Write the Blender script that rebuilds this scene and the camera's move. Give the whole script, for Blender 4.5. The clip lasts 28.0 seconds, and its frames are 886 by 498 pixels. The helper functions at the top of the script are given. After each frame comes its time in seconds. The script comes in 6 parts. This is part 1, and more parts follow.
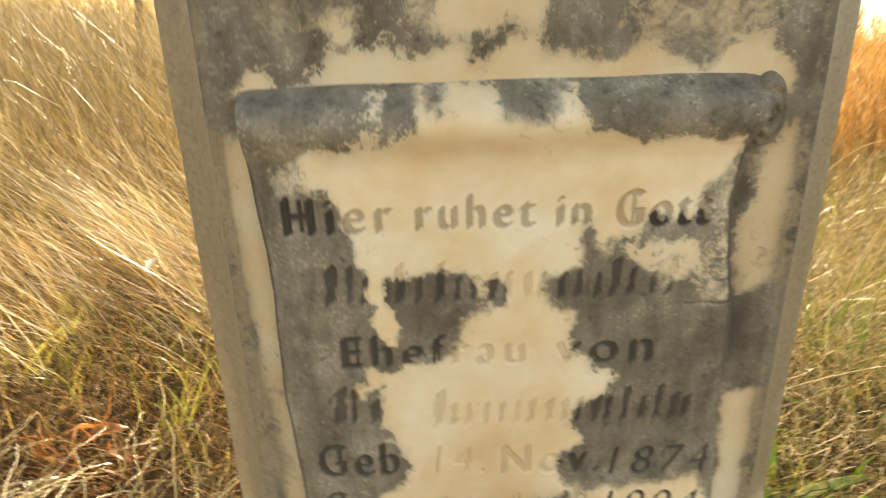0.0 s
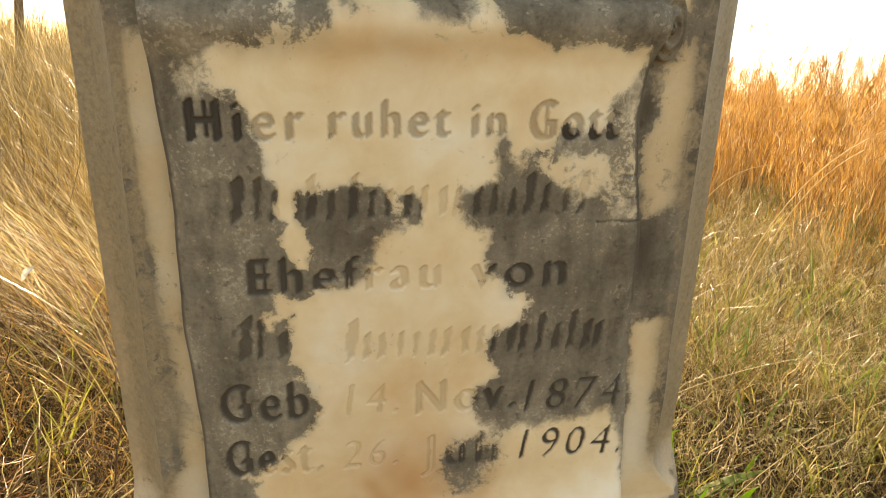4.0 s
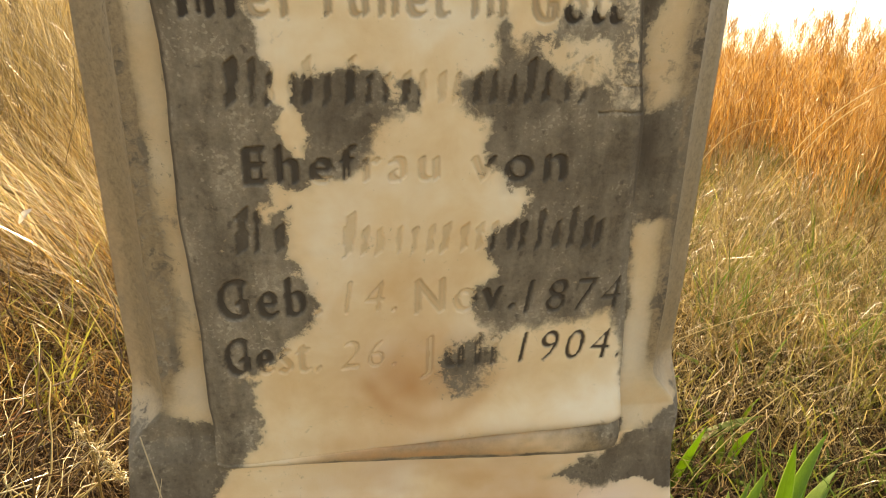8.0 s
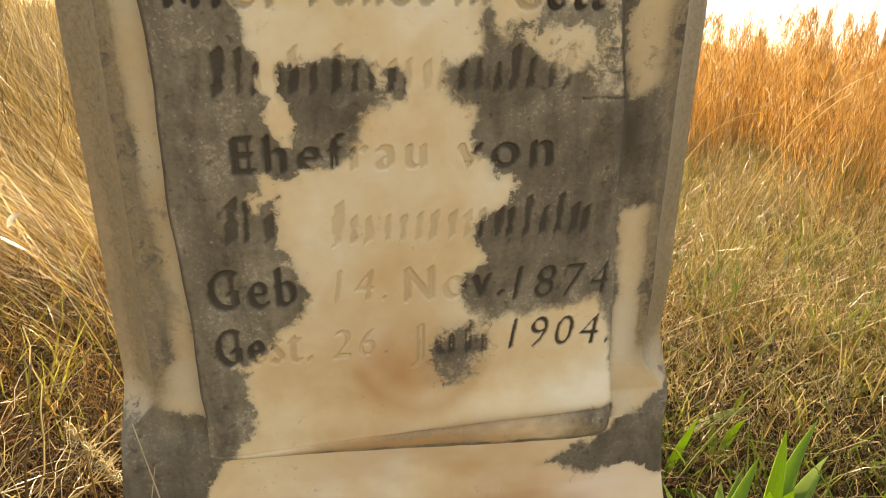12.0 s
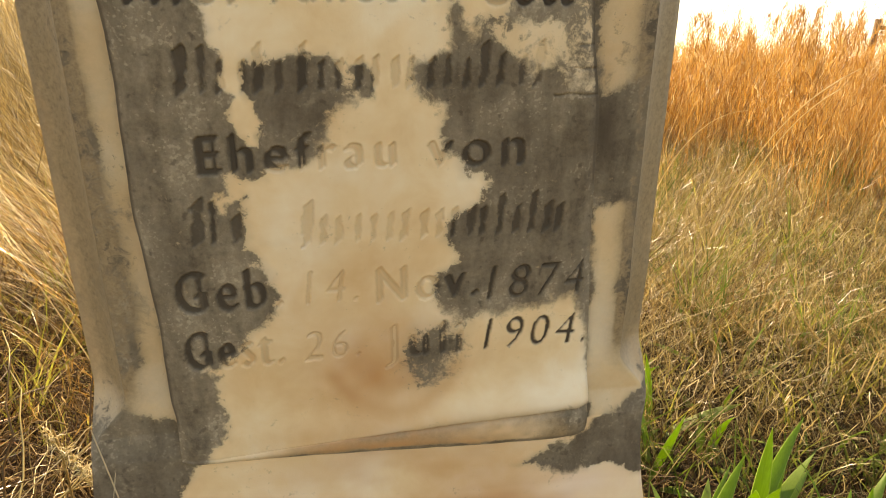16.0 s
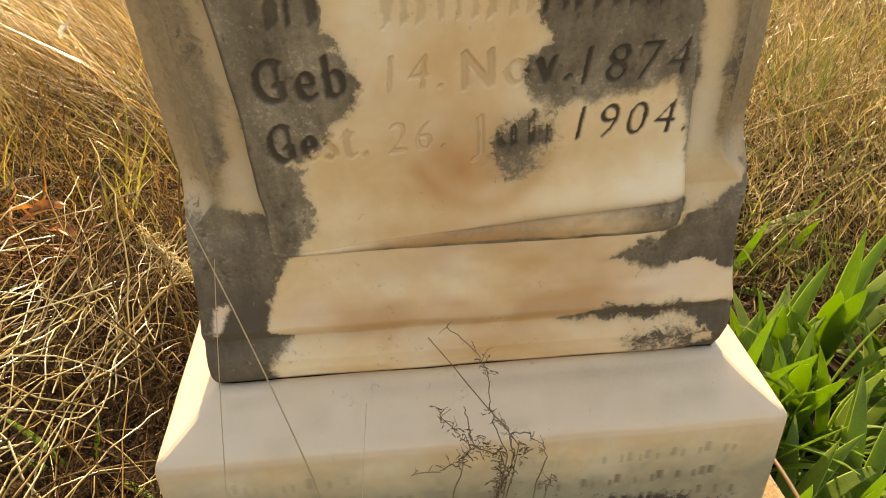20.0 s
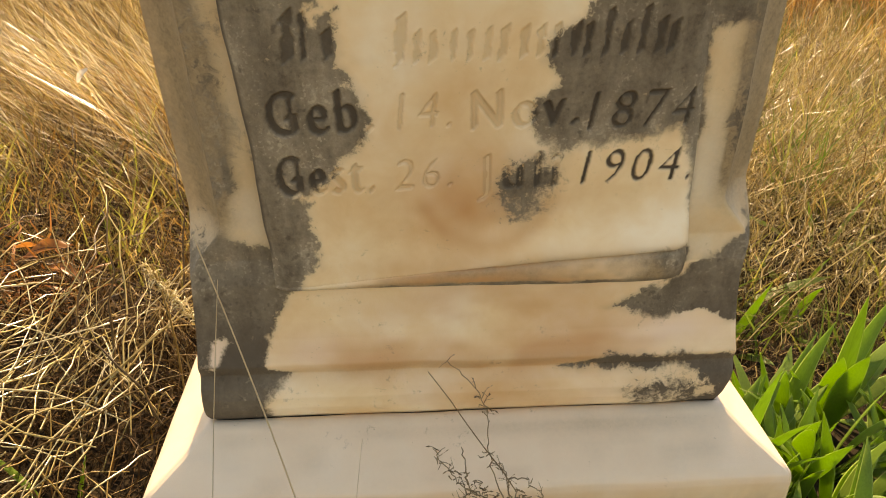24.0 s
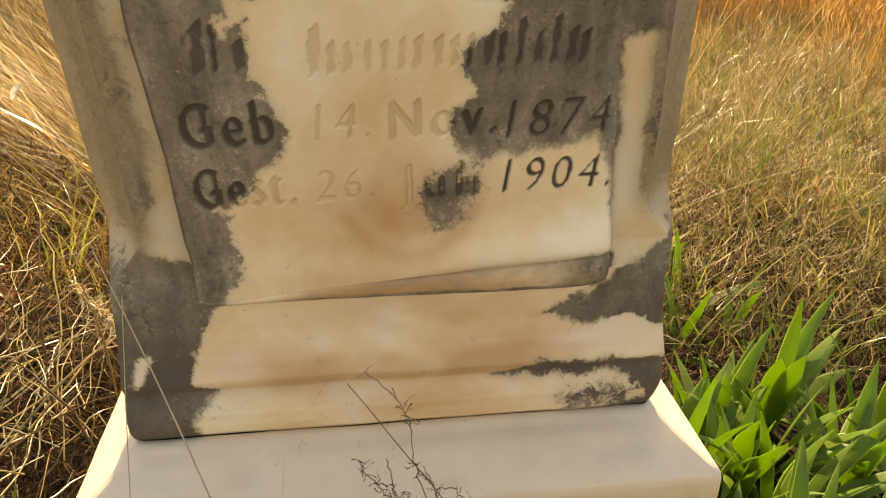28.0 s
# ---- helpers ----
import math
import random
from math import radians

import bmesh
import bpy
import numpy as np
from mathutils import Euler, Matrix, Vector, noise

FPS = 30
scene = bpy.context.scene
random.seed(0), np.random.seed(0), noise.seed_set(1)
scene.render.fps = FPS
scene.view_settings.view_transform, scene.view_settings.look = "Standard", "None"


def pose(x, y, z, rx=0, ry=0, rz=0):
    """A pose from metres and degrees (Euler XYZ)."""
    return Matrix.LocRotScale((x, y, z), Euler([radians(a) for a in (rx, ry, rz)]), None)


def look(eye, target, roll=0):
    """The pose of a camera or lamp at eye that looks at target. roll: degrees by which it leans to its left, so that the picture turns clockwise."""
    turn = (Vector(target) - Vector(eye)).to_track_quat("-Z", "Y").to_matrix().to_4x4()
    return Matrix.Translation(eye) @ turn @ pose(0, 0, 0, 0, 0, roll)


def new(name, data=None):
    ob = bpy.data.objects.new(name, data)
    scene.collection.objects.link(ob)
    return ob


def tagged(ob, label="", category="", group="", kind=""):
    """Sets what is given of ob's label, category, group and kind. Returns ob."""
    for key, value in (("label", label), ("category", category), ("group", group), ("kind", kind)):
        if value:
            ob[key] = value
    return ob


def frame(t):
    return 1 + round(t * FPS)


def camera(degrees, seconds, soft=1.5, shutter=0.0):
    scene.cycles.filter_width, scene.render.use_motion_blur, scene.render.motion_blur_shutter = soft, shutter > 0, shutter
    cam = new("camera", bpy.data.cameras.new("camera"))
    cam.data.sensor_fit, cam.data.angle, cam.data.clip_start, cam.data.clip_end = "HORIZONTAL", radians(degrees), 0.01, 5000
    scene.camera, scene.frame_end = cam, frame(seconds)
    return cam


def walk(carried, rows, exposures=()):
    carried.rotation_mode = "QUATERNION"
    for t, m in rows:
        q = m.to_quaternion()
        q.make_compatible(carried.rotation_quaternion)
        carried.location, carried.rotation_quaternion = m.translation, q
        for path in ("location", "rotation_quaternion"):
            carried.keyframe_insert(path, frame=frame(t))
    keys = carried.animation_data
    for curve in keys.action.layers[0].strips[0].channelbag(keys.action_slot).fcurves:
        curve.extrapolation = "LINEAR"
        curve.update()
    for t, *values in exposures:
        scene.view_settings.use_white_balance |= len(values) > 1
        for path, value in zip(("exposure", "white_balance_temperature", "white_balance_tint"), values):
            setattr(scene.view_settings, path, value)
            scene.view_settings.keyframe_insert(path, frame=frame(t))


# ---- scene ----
cam = camera(64.7, 28.0, 1.0, 0.5)
# the stone leans forwards and to one side; the path is told in its frame
STAND = pose(0, 0, 0.50, 8.8, -6.0, -0.5)
PATH = [
    (0, (-0.045, -0.401, 0.499), (-0.049, 1.393, -0.385), -1.9),
    (0.5, (-0.064, -0.425, 0.462), (0.113, 1.388, -0.362), 4.7),
    (1, (-0.063, -0.402, 0.45), (0.202, 1.431, -0.304), 2.9),
    (1.5, (-0.059, -0.411, 0.443), (0.198, 1.437, -0.277), 2.1),
    (2, (-0.057, -0.415, 0.434), (0.208, 1.425, -0.302), 1.0),
    (2.5, (-0.058, -0.412, 0.43), (0.228, 1.405, -0.357), 0.4),
    (4.5, (-0.052, -0.431, 0.411), (0.25, 1.396, -0.343), 2.4),
    (5, (-0.04, -0.438, 0.407), (0.321, 1.38, -0.344), 3.1),
    (5.5, (-0.023, -0.449, 0.407), (0.357, 1.371, -0.33), 2.4),
    (6, (-0.041, -0.45, 0.396), (0.278, 1.376, -0.354), 0.9),
    (6.5, (-0.055, -0.447, 0.38), (0.227, 1.368, -0.41), 0.6),
    (7, (-0.062, -0.443, 0.37), (0.179, 1.364, -0.452), 0.9),
    (7.5, (-0.067, -0.439, 0.362), (0.189, 1.365, -0.461), 1.5),
    (8, (-0.056, -0.439, 0.366), (0.223, 1.354, -0.475), 1.6),
    (8.5, (-0.054, -0.441, 0.364), (0.218, 1.348, -0.487), 0.7),
    (9, (-0.068, -0.443, 0.358), (0.162, 1.346, -0.507), -0.3),
    (9.5, (-0.082, -0.44, 0.357), (0.099, 1.35, -0.515), -0.3),
    (10, (-0.079, -0.44, 0.359), (0.115, 1.345, -0.522), 0.6),
    (10.5, (-0.068, -0.445, 0.359), (0.177, 1.34, -0.509), 1.2),
    (11, (-0.061, -0.446, 0.361), (0.205, 1.349, -0.481), 1.2),
    (11.5, (-0.059, -0.443, 0.36), (0.237, 1.347, -0.481), 1.2),
    (12, (-0.055, -0.447, 0.359), (0.248, 1.344, -0.478), 0.9),
    (12.5, (-0.045, -0.449, 0.359), (0.272, 1.34, -0.476), 0.9),
    (14.5, (-0.037, -0.451, 0.354), (0.288, 1.334, -0.487), 0.2),
    (15, (-0.042, -0.452, 0.355), (0.291, 1.328, -0.494), 0.6),
    (15.5, (-0.042, -0.453, 0.359), (0.277, 1.33, -0.49), 0.6),
    (16, (-0.039, -0.444, 0.356), (0.282, 1.344, -0.48), 0.7),
    (16.5, (-0.037, -0.443, 0.355), (0.3, 1.34, -0.486), 0.5),
    (17, (-0.047, -0.442, 0.341), (0.102, 1.329, -0.577), -2.9),
    (17.2, (-0.046, -0.427, 0.336), (0.023, 1.256, -0.742), -3.9),
    (17.5, (-0.047, -0.402, 0.316), (0.085, 1.214, -0.855), -1.5),
    (17.7, (-0.039, -0.388, 0.301), (0.14, 1.129, -0.99), 0.9),
    (18, (-0.051, -0.417, 0.332), (0.146, 1.05, -1.014), 1.0),
    (18.2, (-0.06, -0.423, 0.337), (0.06, 1.065, -0.993), -0.9),
    (18.5, (-0.06, -0.421, 0.334), (0.065, 1.056, -1.009), -1.3),
    (19, (-0.053, -0.421, 0.328), (0.025, 1.049, -1.026), -3.2),
    (19.5, (-0.053, -0.422, 0.326), (0.026, 1.072, -1.001), -3.9),
    (20, (-0.051, -0.428, 0.331), (0.034, 1.102, -0.954), -3.7),
    (20.5, (-0.052, -0.432, 0.329), (-0.005, 1.132, -0.917), -3.9),
    (21, (-0.049, -0.432, 0.333), (0.032, 1.154, -0.882), -2.5),
    (21.5, (-0.042, -0.434, 0.331), (0.091, 1.174, -0.85), -1.9),
    (22, (-0.042, -0.434, 0.33), (0.068, 1.183, -0.841), -2.7),
    (22.5, (-0.055, -0.433, 0.315), (0.049, 1.186, -0.855), -2.5),
    (24.5, (-0.055, -0.441, 0.317), (0.052, 1.202, -0.819), -1.0),
    (25, (-0.051, -0.441, 0.32), (0.077, 1.199, -0.817), -0.8),
    (25.5, (-0.041, -0.441, 0.317), (0.121, 1.198, -0.817), -0.5),
    (26, (-0.033, -0.444, 0.317), (0.169, 1.192, -0.816), -0.1),
    (26.5, (-0.031, -0.446, 0.319), (0.163, 1.195, -0.807), -0.8),
    (27, (-0.032, -0.446, 0.325), (0.153, 1.204, -0.789), -1.0),
    (27.5, (-0.028, -0.445, 0.321), (0.157, 1.213, -0.782), -1.1),
    (28, (-0.027, -0.443, 0.314), (0.181, 1.206, -0.798), -0.6),
]
walk(cam, [(t, STAND @ look(eye, target, roll)) for t, eye, target, roll in PATH], exposures=[(0, 1.74, 8700, 12), (1, 1.57, 8900, 13), (2, 1.54, 9000, 13), (5, 1.40, 9500, 15), (8, 1.36, 9900, 16), (17, 1.33, 9900, 16), (18, 1.26, 10400, 18), (28, 1.26, 10400, 18)])

# ---- light ----
SUN_AZ, SUN_EL = 0.5, 38.0        # degrees from +y towards +x, and above the horizon
world = bpy.data.worlds.new("sky")
scene.world = world
world.use_nodes = True
wn, wl = world.node_tree.nodes, world.node_tree.links
sky = wn.new("ShaderNodeTexSky")
sky.sky_type = "NISHITA"
sky.sun_disc = False
sky.sun_elevation = radians(SUN_EL)
sky.sun_rotation = radians(SUN_AZ)
sky.dust_density = 0.6
sky.air_density = 1.0
wn["Background"].inputs["Strength"].default_value = 0.15
wl.new(sky.outputs["Color"], wn["Background"].inputs["Color"])
sun = new("sun", bpy.data.lights.new("sun", "SUN"))
sun.data.energy, sun.data.angle, sun.data.color = 4.9, radians(0.6), (1.0, 0.90, 0.74)
sx, sy, sz = (math.sin(radians(SUN_AZ)) * math.cos(radians(SUN_EL)), math.cos(radians(SUN_AZ)) * math.cos(radians(SUN_EL)), math.sin(radians(SUN_EL)))
sun.matrix_world = look((10 * sx, 10 * sy, 10 * sz), (0, 0, 0))


# ---- small tools ----
def part(name, mesh, material, parent=None, label=""):
    ob = new(name, mesh)
    mesh.materials.clear()
    mesh.materials.append(material)
    if parent is not None:
        ob.parent = parent
    return tagged(ob, label=label) if label else ob


def mesh_of(name, verts, faces, smooth=True):
    me = bpy.data.meshes.new(name)
    me.from_pydata([tuple(v) for v in verts], [], [tuple(f) for f in faces])
    if smooth:
        me.shade_smooth()
    me.update()
    return me


def grid_mesh(name, P, fields=None, closed=False, smooth=True):
    """A sheet from an array rows x columns x 3, with float fields on its points."""
    r, c = P.shape[:2]
    idx = np.arange(r * c).reshape(r, c)
    if closed:
        idx = np.concatenate([idx, idx[:, :1]], 1)
    q = np.stack([idx[:-1, :-1], idx[:-1, 1:], idx[1:, 1:], idx[1:, :-1]], -1).reshape(-1, 4)
    me = bpy.data.meshes.new(name)
    me.vertices.add(r * c)
    me.vertices.foreach_set("co", P.reshape(-1).astype(np.float32))
    me.loops.add(q.size)
    me.loops.foreach_set("vertex_index", q.reshape(-1).astype(np.int32))
    me.polygons.add(len(q))
    me.polygons.foreach_set("loop_start", (np.arange(len(q)) * 4).astype(np.int32))
    me.update(calc_edges=True)
    for key, values in (fields or {}).items():
        at = me.attributes.new(key, "FLOAT", "POINT")
        at.data.foreach_set("value", values.reshape(-1).astype(np.float32))
    if smooth:
        me.shade_smooth()
    return me


def value_noise(x, y, scale, seed):
    """Smooth random field between -1 and 1 on arrays of places."""
    rng = np.random.default_rng(seed)
    table = rng.uniform(-1, 1, (256, 256))
    u, v = x / scale + 1000, y / scale + 1000
    i, j = np.floor(u).astype(int), np.floor(v).astype(int)
    fu, fv = u - i, v - j
    fu, fv = fu * fu * (3 - 2 * fu), fv * fv * (3 - 2 * fv)
    a, b = table[i % 256, j % 256], table[(i + 1) % 256, j % 256]
    c, d = table[i % 256, (j + 1) % 256], table[(i + 1) % 256, (j + 1) % 256]
    return (a * (1 - fu) + b * fu) * (1 - fv) + (c * (1 - fu) + d * fu) * fv


def cloud(x, y, scale, seed):
    """Smooth blotches without a visible lattice: turned and warped value noise at three sizes."""
    u, v = 0.82 * x + 0.57 * y, -0.57 * x + 0.82 * y
    u = u + 0.6 * scale * value_noise(x, y, 0.8 * scale, seed + 500)
    v = v + 0.6 * scale * value_noise(x, y, 0.8 * scale, seed + 501)
    return 0.6 * value_noise(u, v, scale, seed) + 0.3 * value_noise(v, -u, 0.47 * scale, seed + 502) + 0.2 * value_noise(x, y, 0.21 * scale, seed + 503)


def step01(e0, e1, x):
    t = np.clip((x - e0) / (e1 - e0), 0, 1)
    return t * t * (3 - 2 * t)


# ---- materials ----
def node_material(name):
    m = bpy.data.materials.new(name)
    m.use_nodes = True
    n, l = m.node_tree.nodes, m.node_tree.links
    return m, n, l, n["Principled BSDF"]


def ramp(n, stops):
    r = n.new("ShaderNodeValToRGB")
    els = r.color_ramp.elements
    while len(els) < len(stops):
        els.new(0.5)
    for e, (p, c) in zip(els, stops):
        e.position, e.color = p, (*c, 1)
    return r


def noise_node(n, l, coords, scale, detail=4, rough=0.6, distort=0.0):
    t = n.new("ShaderNodeTexNoise")
    t.inputs["Scale"].default_value, t.inputs["Detail"].default_value = scale, detail
    t.inputs["Roughness"].default_value, t.inputs["Distortion"].default_value = rough, distort
    l.new(coords, t.inputs["Vector"])
    return t


def mathn(n, l, op, a, b):
    m = n.new("ShaderNodeMath")
    m.operation = op
    for k, v in enumerate((a, b)):
        if isinstance(v, (int, float)):
            m.inputs[k].default_value = v
        else:
            l.new(v, m.inputs[k])
    return m.outputs[0]


def mix_rgb(n, l, fac, a, b, blend="MIX"):
    m = n.new("ShaderNodeMix")
    m.data_type, m.blend_type = "RGBA", blend
    for sock, v in ((m.inputs[0], fac), (m.inputs[6], a), (m.inputs[7], b)):
        if isinstance(v, (int, float)):
            sock.default_value = v
        elif isinstance(v, tuple):
            sock.default_value = (*v, 1)
        else:
            l.new(v, sock)
    return m.outputs[2]


def marble():
    """Weathered cream marble under grey lichen; the fields say where lichen, rust, grime, painted shade and incised
    letters lie.
    """
    m, n, l, bsdf = node_material("weathered_marble")
    tc = n.new("ShaderNodeTexCoord").outputs["Object"]

    def field_of(name):
        a = n.new("ShaderNodeAttribute")
        a.attribute_name = name
        return a.outputs["Fac"]

    stain_shade, rust, groove, haze_shade, ink, darkness, white, algae = (field_of(k) for k in ("stain_shade", "rust", "groove", "haze_shade", "ink", "darkness", "white", "algae"))
    n1 = noise_node(n, l, tc, 85, 6, 0.68, 0.9)
    n2 = noise_node(n, l, tc, 260, 5, 0.75)
    n3 = noise_node(n, l, tc, 11, 4, 0.55)
    n4 = noise_node(n, l, tc, 800, 2, 0.6)
    n5 = noise_node(n, l, tc, 28, 5, 0.6, 0.4)
    # runs of rain down the face
    run = n.new("ShaderNodeMapping")
    run.inputs["Scale"].default_value = (1.0, 1.0, 0.22)
    l.new(tc, run.inputs["Vector"])
    n6 = noise_node(n, l, run.outputs["Vector"], 55, 4, 0.6, 0.3)
    edge = mathn(n, l, "ADD", stain_shade, mathn(n, l, "MULTIPLY", mathn(n, l, "SUBTRACT", n1.outputs["Fac"], 0.5), 3.4))
    edge = mathn(n, l, "ADD", edge, mathn(n, l, "MULTIPLY", mathn(n, l, "SUBTRACT", n2.outputs["Fac"], 0.5), 2.6))
    smear = n.new("ShaderNodeMapRange")
    smear.inputs["From Min"].default_value, smear.inputs["From Max"].default_value = 0.40, 0.60
    smear.inputs["To Min"].default_value, smear.inputs["To Max"].default_value = 0.26, 0.80
    n7 = noise_node(n, l, tc, 17, 3, 0.5, 0.3)
    l.new(n7.outputs["Fac"], smear.inputs["Value"])
    fac = mathn(n, l, "MULTIPLY_ADD", edge, smear.outputs["Result"])
    fac.node.inputs[2].default_value = 0.5
    mask = ramp(n, [(0.33, (0, 0, 0)), (0.67, (1, 1, 1))])
    l.new(fac, mask.inputs["Fac"])
    cream = ramp(n, [(0.33, (0.74, 0.49, 0.245)), (0.5, (0.86, 0.665, 0.405)), (0.66, (0.93, 0.81, 0.60))])
    l.new(mathn(n, l, "ADD", mathn(n, l, "MULTIPLY", n3.outputs["Fac"], 0.65), mathn(n, l, "MULTIPLY", n5.outputs["Fac"], 0.35)), cream.inputs["Fac"])
    pale = mix_rgb(n, l, white, cream.outputs["Color"], (0.84, 0.655, 0.49))
    cr = mix_rgb(n, l, mathn(n, l, "MULTIPLY", rust, 0.95), pale, (0.55, 0.265, 0.098))
    # thin grime round the lichen and on the worn corners; also carries shade painted on the scroll's curl
    near = n.new("ShaderNodeMapRange")
    near.inputs["From Min"].default_value, near.inputs["From Max"].default_value = -1.0, 0.25
    near.inputs["To Max"].default_value = 0.42
    l.new(stain_shade, near.inputs["Value"])
    film = mathn(n, l, "MULTIPLY", mathn(n, l, "ADD", near.outputs["Result"], haze_shade), mathn(n, l, "ADD", n5.outputs["Fac"], 0.45))
    film.node.use_clamp = True
    grime = ramp(n, [(0.3, (0.21, 0.148, 0.083)), (0.7, (0.40, 0.285, 0.160))])
    l.new(n2.outputs["Fac"], grime.inputs["Fac"])
    cr = mix_rgb(n, l, film, cr, mix_rgb(n, l, algae, grime.outputs["Color"], (0.34, 0.30, 0.195)))
    cr = mix_rgb(n, l, mathn(n, l, "MULTIPLY", groove, 0.30), cr, (0.46, 0.31, 0.16))
    lich = ramp(n, [(0.36, (0.088, 0.065, 0.041)), (0.46, (0.175, 0.135, 0.087)), (0.56, (0.275, 0.217, 0.145)), (0.68, (0.42, 0.345, 0.24))])
    l.new(mathn(n, l, "ADD", mathn(n, l, "MULTIPLY", n2.outputs["Fac"], 0.26), mathn(n, l, "ADD", mathn(n, l, "MULTIPLY", n5.outputs["Fac"], 0.40), mathn(n, l, "MULTIPLY", n6.outputs["Fac"], 0.34))), lich.inputs["Fac"])
    old = mix_rgb(n, l, mathn(n, l, "MULTIPLY", darkness, 0.8), lich.outputs["Color"], (0.086, 0.062, 0.039))
    # pale crumbs of bare marble scattered through the lichen
    crumb = noise_node(n, l, tc, 330, 3, 0.5)
    fleck = ramp(n, [(0.62, (0, 0, 0)), (0.72, (1, 1, 1))])
    where = mathn(n, l, "MULTIPLY", mathn(n, l, "SUBTRACT", n5.outputs["Fac"], 0.52), 1.6)
    l.new(mathn(n, l, "ADD", crumb.outputs["Fac"], mathn(n, l, "MINIMUM", where, 0.09)), fleck.inputs["Fac"])
    old = mix_rgb(n, l, mathn(n, l, "MULTIPLY", fleck.outputs["Color"], mathn(n, l, "SUBTRACT", 0.34, mathn(n, l, "MULTIPLY", darkness, 0.34))), old, (0.60, 0.49, 0.34))
    # small dark pits in the lichen
    pits = noise_node(n, l, tc, 120, 3, 0.5)
    pit = ramp(n, [(0.62, (0, 0, 0)), (0.70, (1, 1, 1))])
    l.new(pits.outputs["Fac"], pit.inputs["Fac"])
    old = mix_rgb(n, l, mathn(n, l, "MULTIPLY", pit.outputs["Color"], 0.55), old, (0.07, 0.050, 0.031))
    col = mix_rgb(n, l, mask.outputs["Color"], cr, old)
    dark = mathn(n, l, "MULTIPLY", groove, mathn(n, l, "MULTIPLY_ADD", mask.outputs["Color"], 0.8))
    l.new(mathn(n, l, "MULTIPLY", ink, 0.9), dark.node.inputs[1].links[0].from_node.inputs[2])
    dark.node.use_clamp = True
    col = mix_rgb(n, l, dark, col, (0.066, 0.049, 0.033))
    l.new(col, bsdf.inputs["Base Color"])
    rough = mathn(n, l, "MULTIPLY_ADD", mask.outputs["Color"], 0.35)
    rough.node.inputs[2].default_value = 0.55
    l.new(rough, bsdf.inputs["Roughness"])
    bump = n.new("ShaderNodeBump")
    bump.inputs["Strength"].default_value, bump.inputs["Distance"].default_value = 0.28, 0.002
    hgt = mathn(n, l, "ADD", mathn(n, l, "MULTIPLY", mask.outputs["Color"], mathn(n, l, "ADD", n2.outputs["Fac"], 0.15)), mathn(n, l, "MULTIPLY", n4.outputs["Fac"], 0.15))
    l.new(hgt, bump.inputs["Height"])
    l.new(bump.outputs["Normal"], bsdf.inputs["Normal"])
    return m


def blade_material(name, stops, translucency=0.45, rough=0.36, spec=0.5, veins=0.0):
    """Thin leaves and stalks that let the light through; each blade has a colour of its own out of the ramp."""
    m, n, l, bsdf = node_material(name)
    geo = n.new("ShaderNodeNewGeometry")
    col = ramp(n, stops)
    l.new(geo.outputs["Random Per Island"], col.inputs["Fac"])
    tc = n.new("ShaderNodeTexCoord").outputs["Object"]
    nz = noise_node(n, l, tc, 14, 3)
    c2 = mix_rgb(n, l, 0.55, col.outputs["Color"], mix_rgb(n, l, nz.outputs["Fac"], (0.55, 0.5, 0.45), (1.25, 1.2, 1.1)), "MULTIPLY")
    if veins:
        # fine veins along the leaf, and paler blotches
        lie = n.new("ShaderNodeMapping")
        lie.inputs["Scale"].default_value = (420, 420, 14)
        l.new(tc, lie.inputs["Vector"])
        vn = noise_node(n, l, lie.outputs["Vector"], 1.0, 2)
        c2 = mix_rgb(n, l, veins, c2, mix_rgb(n, l, vn.outputs["Fac"], (0.45, 0.5, 0.4), (1.5, 1.45, 1.5)), "MULTIPLY")
        bp = n.new("ShaderNodeBump")
        bp.inputs["Strength"].default_value, bp.inputs["Distance"].default_value = 0.25, 0.001
        l.new(vn.outputs["Fac"], bp.inputs["Height"])
        l.new(bp.outputs["Normal"], bsdf.inputs["Normal"])
        # backlight along the leaf's edges, painted as a pale yellow-green margin
        edge = n.new("ShaderNodeAttribute")
        edge.attribute_name = "rim"
        c2 = mix_rgb(n, l, mathn(n, l, "MULTIPLY", edge.outputs["Fac"], 0.75), c2, (0.62, 0.74, 0.26))
    l.new(c2, bsdf.inputs["Base Color"])
    bsdf.inputs["Roughness"].default_value = rough
    bsdf.inputs["Specular IOR Level"].default_value = spec
    tr = n.new("ShaderNodeBsdfTranslucent")
    l.new(c2, tr.inputs["Color"])
    mx = n.new("ShaderNodeMixShader")
    mx.inputs[0].default_value = translucency
    l.new(bsdf.outputs[0], mx.inputs[1])
    l.new(tr.outputs[0], mx.inputs[2])
    l.new(mx.outputs[0], n["Material Output"].inputs["Surface"])
    return m


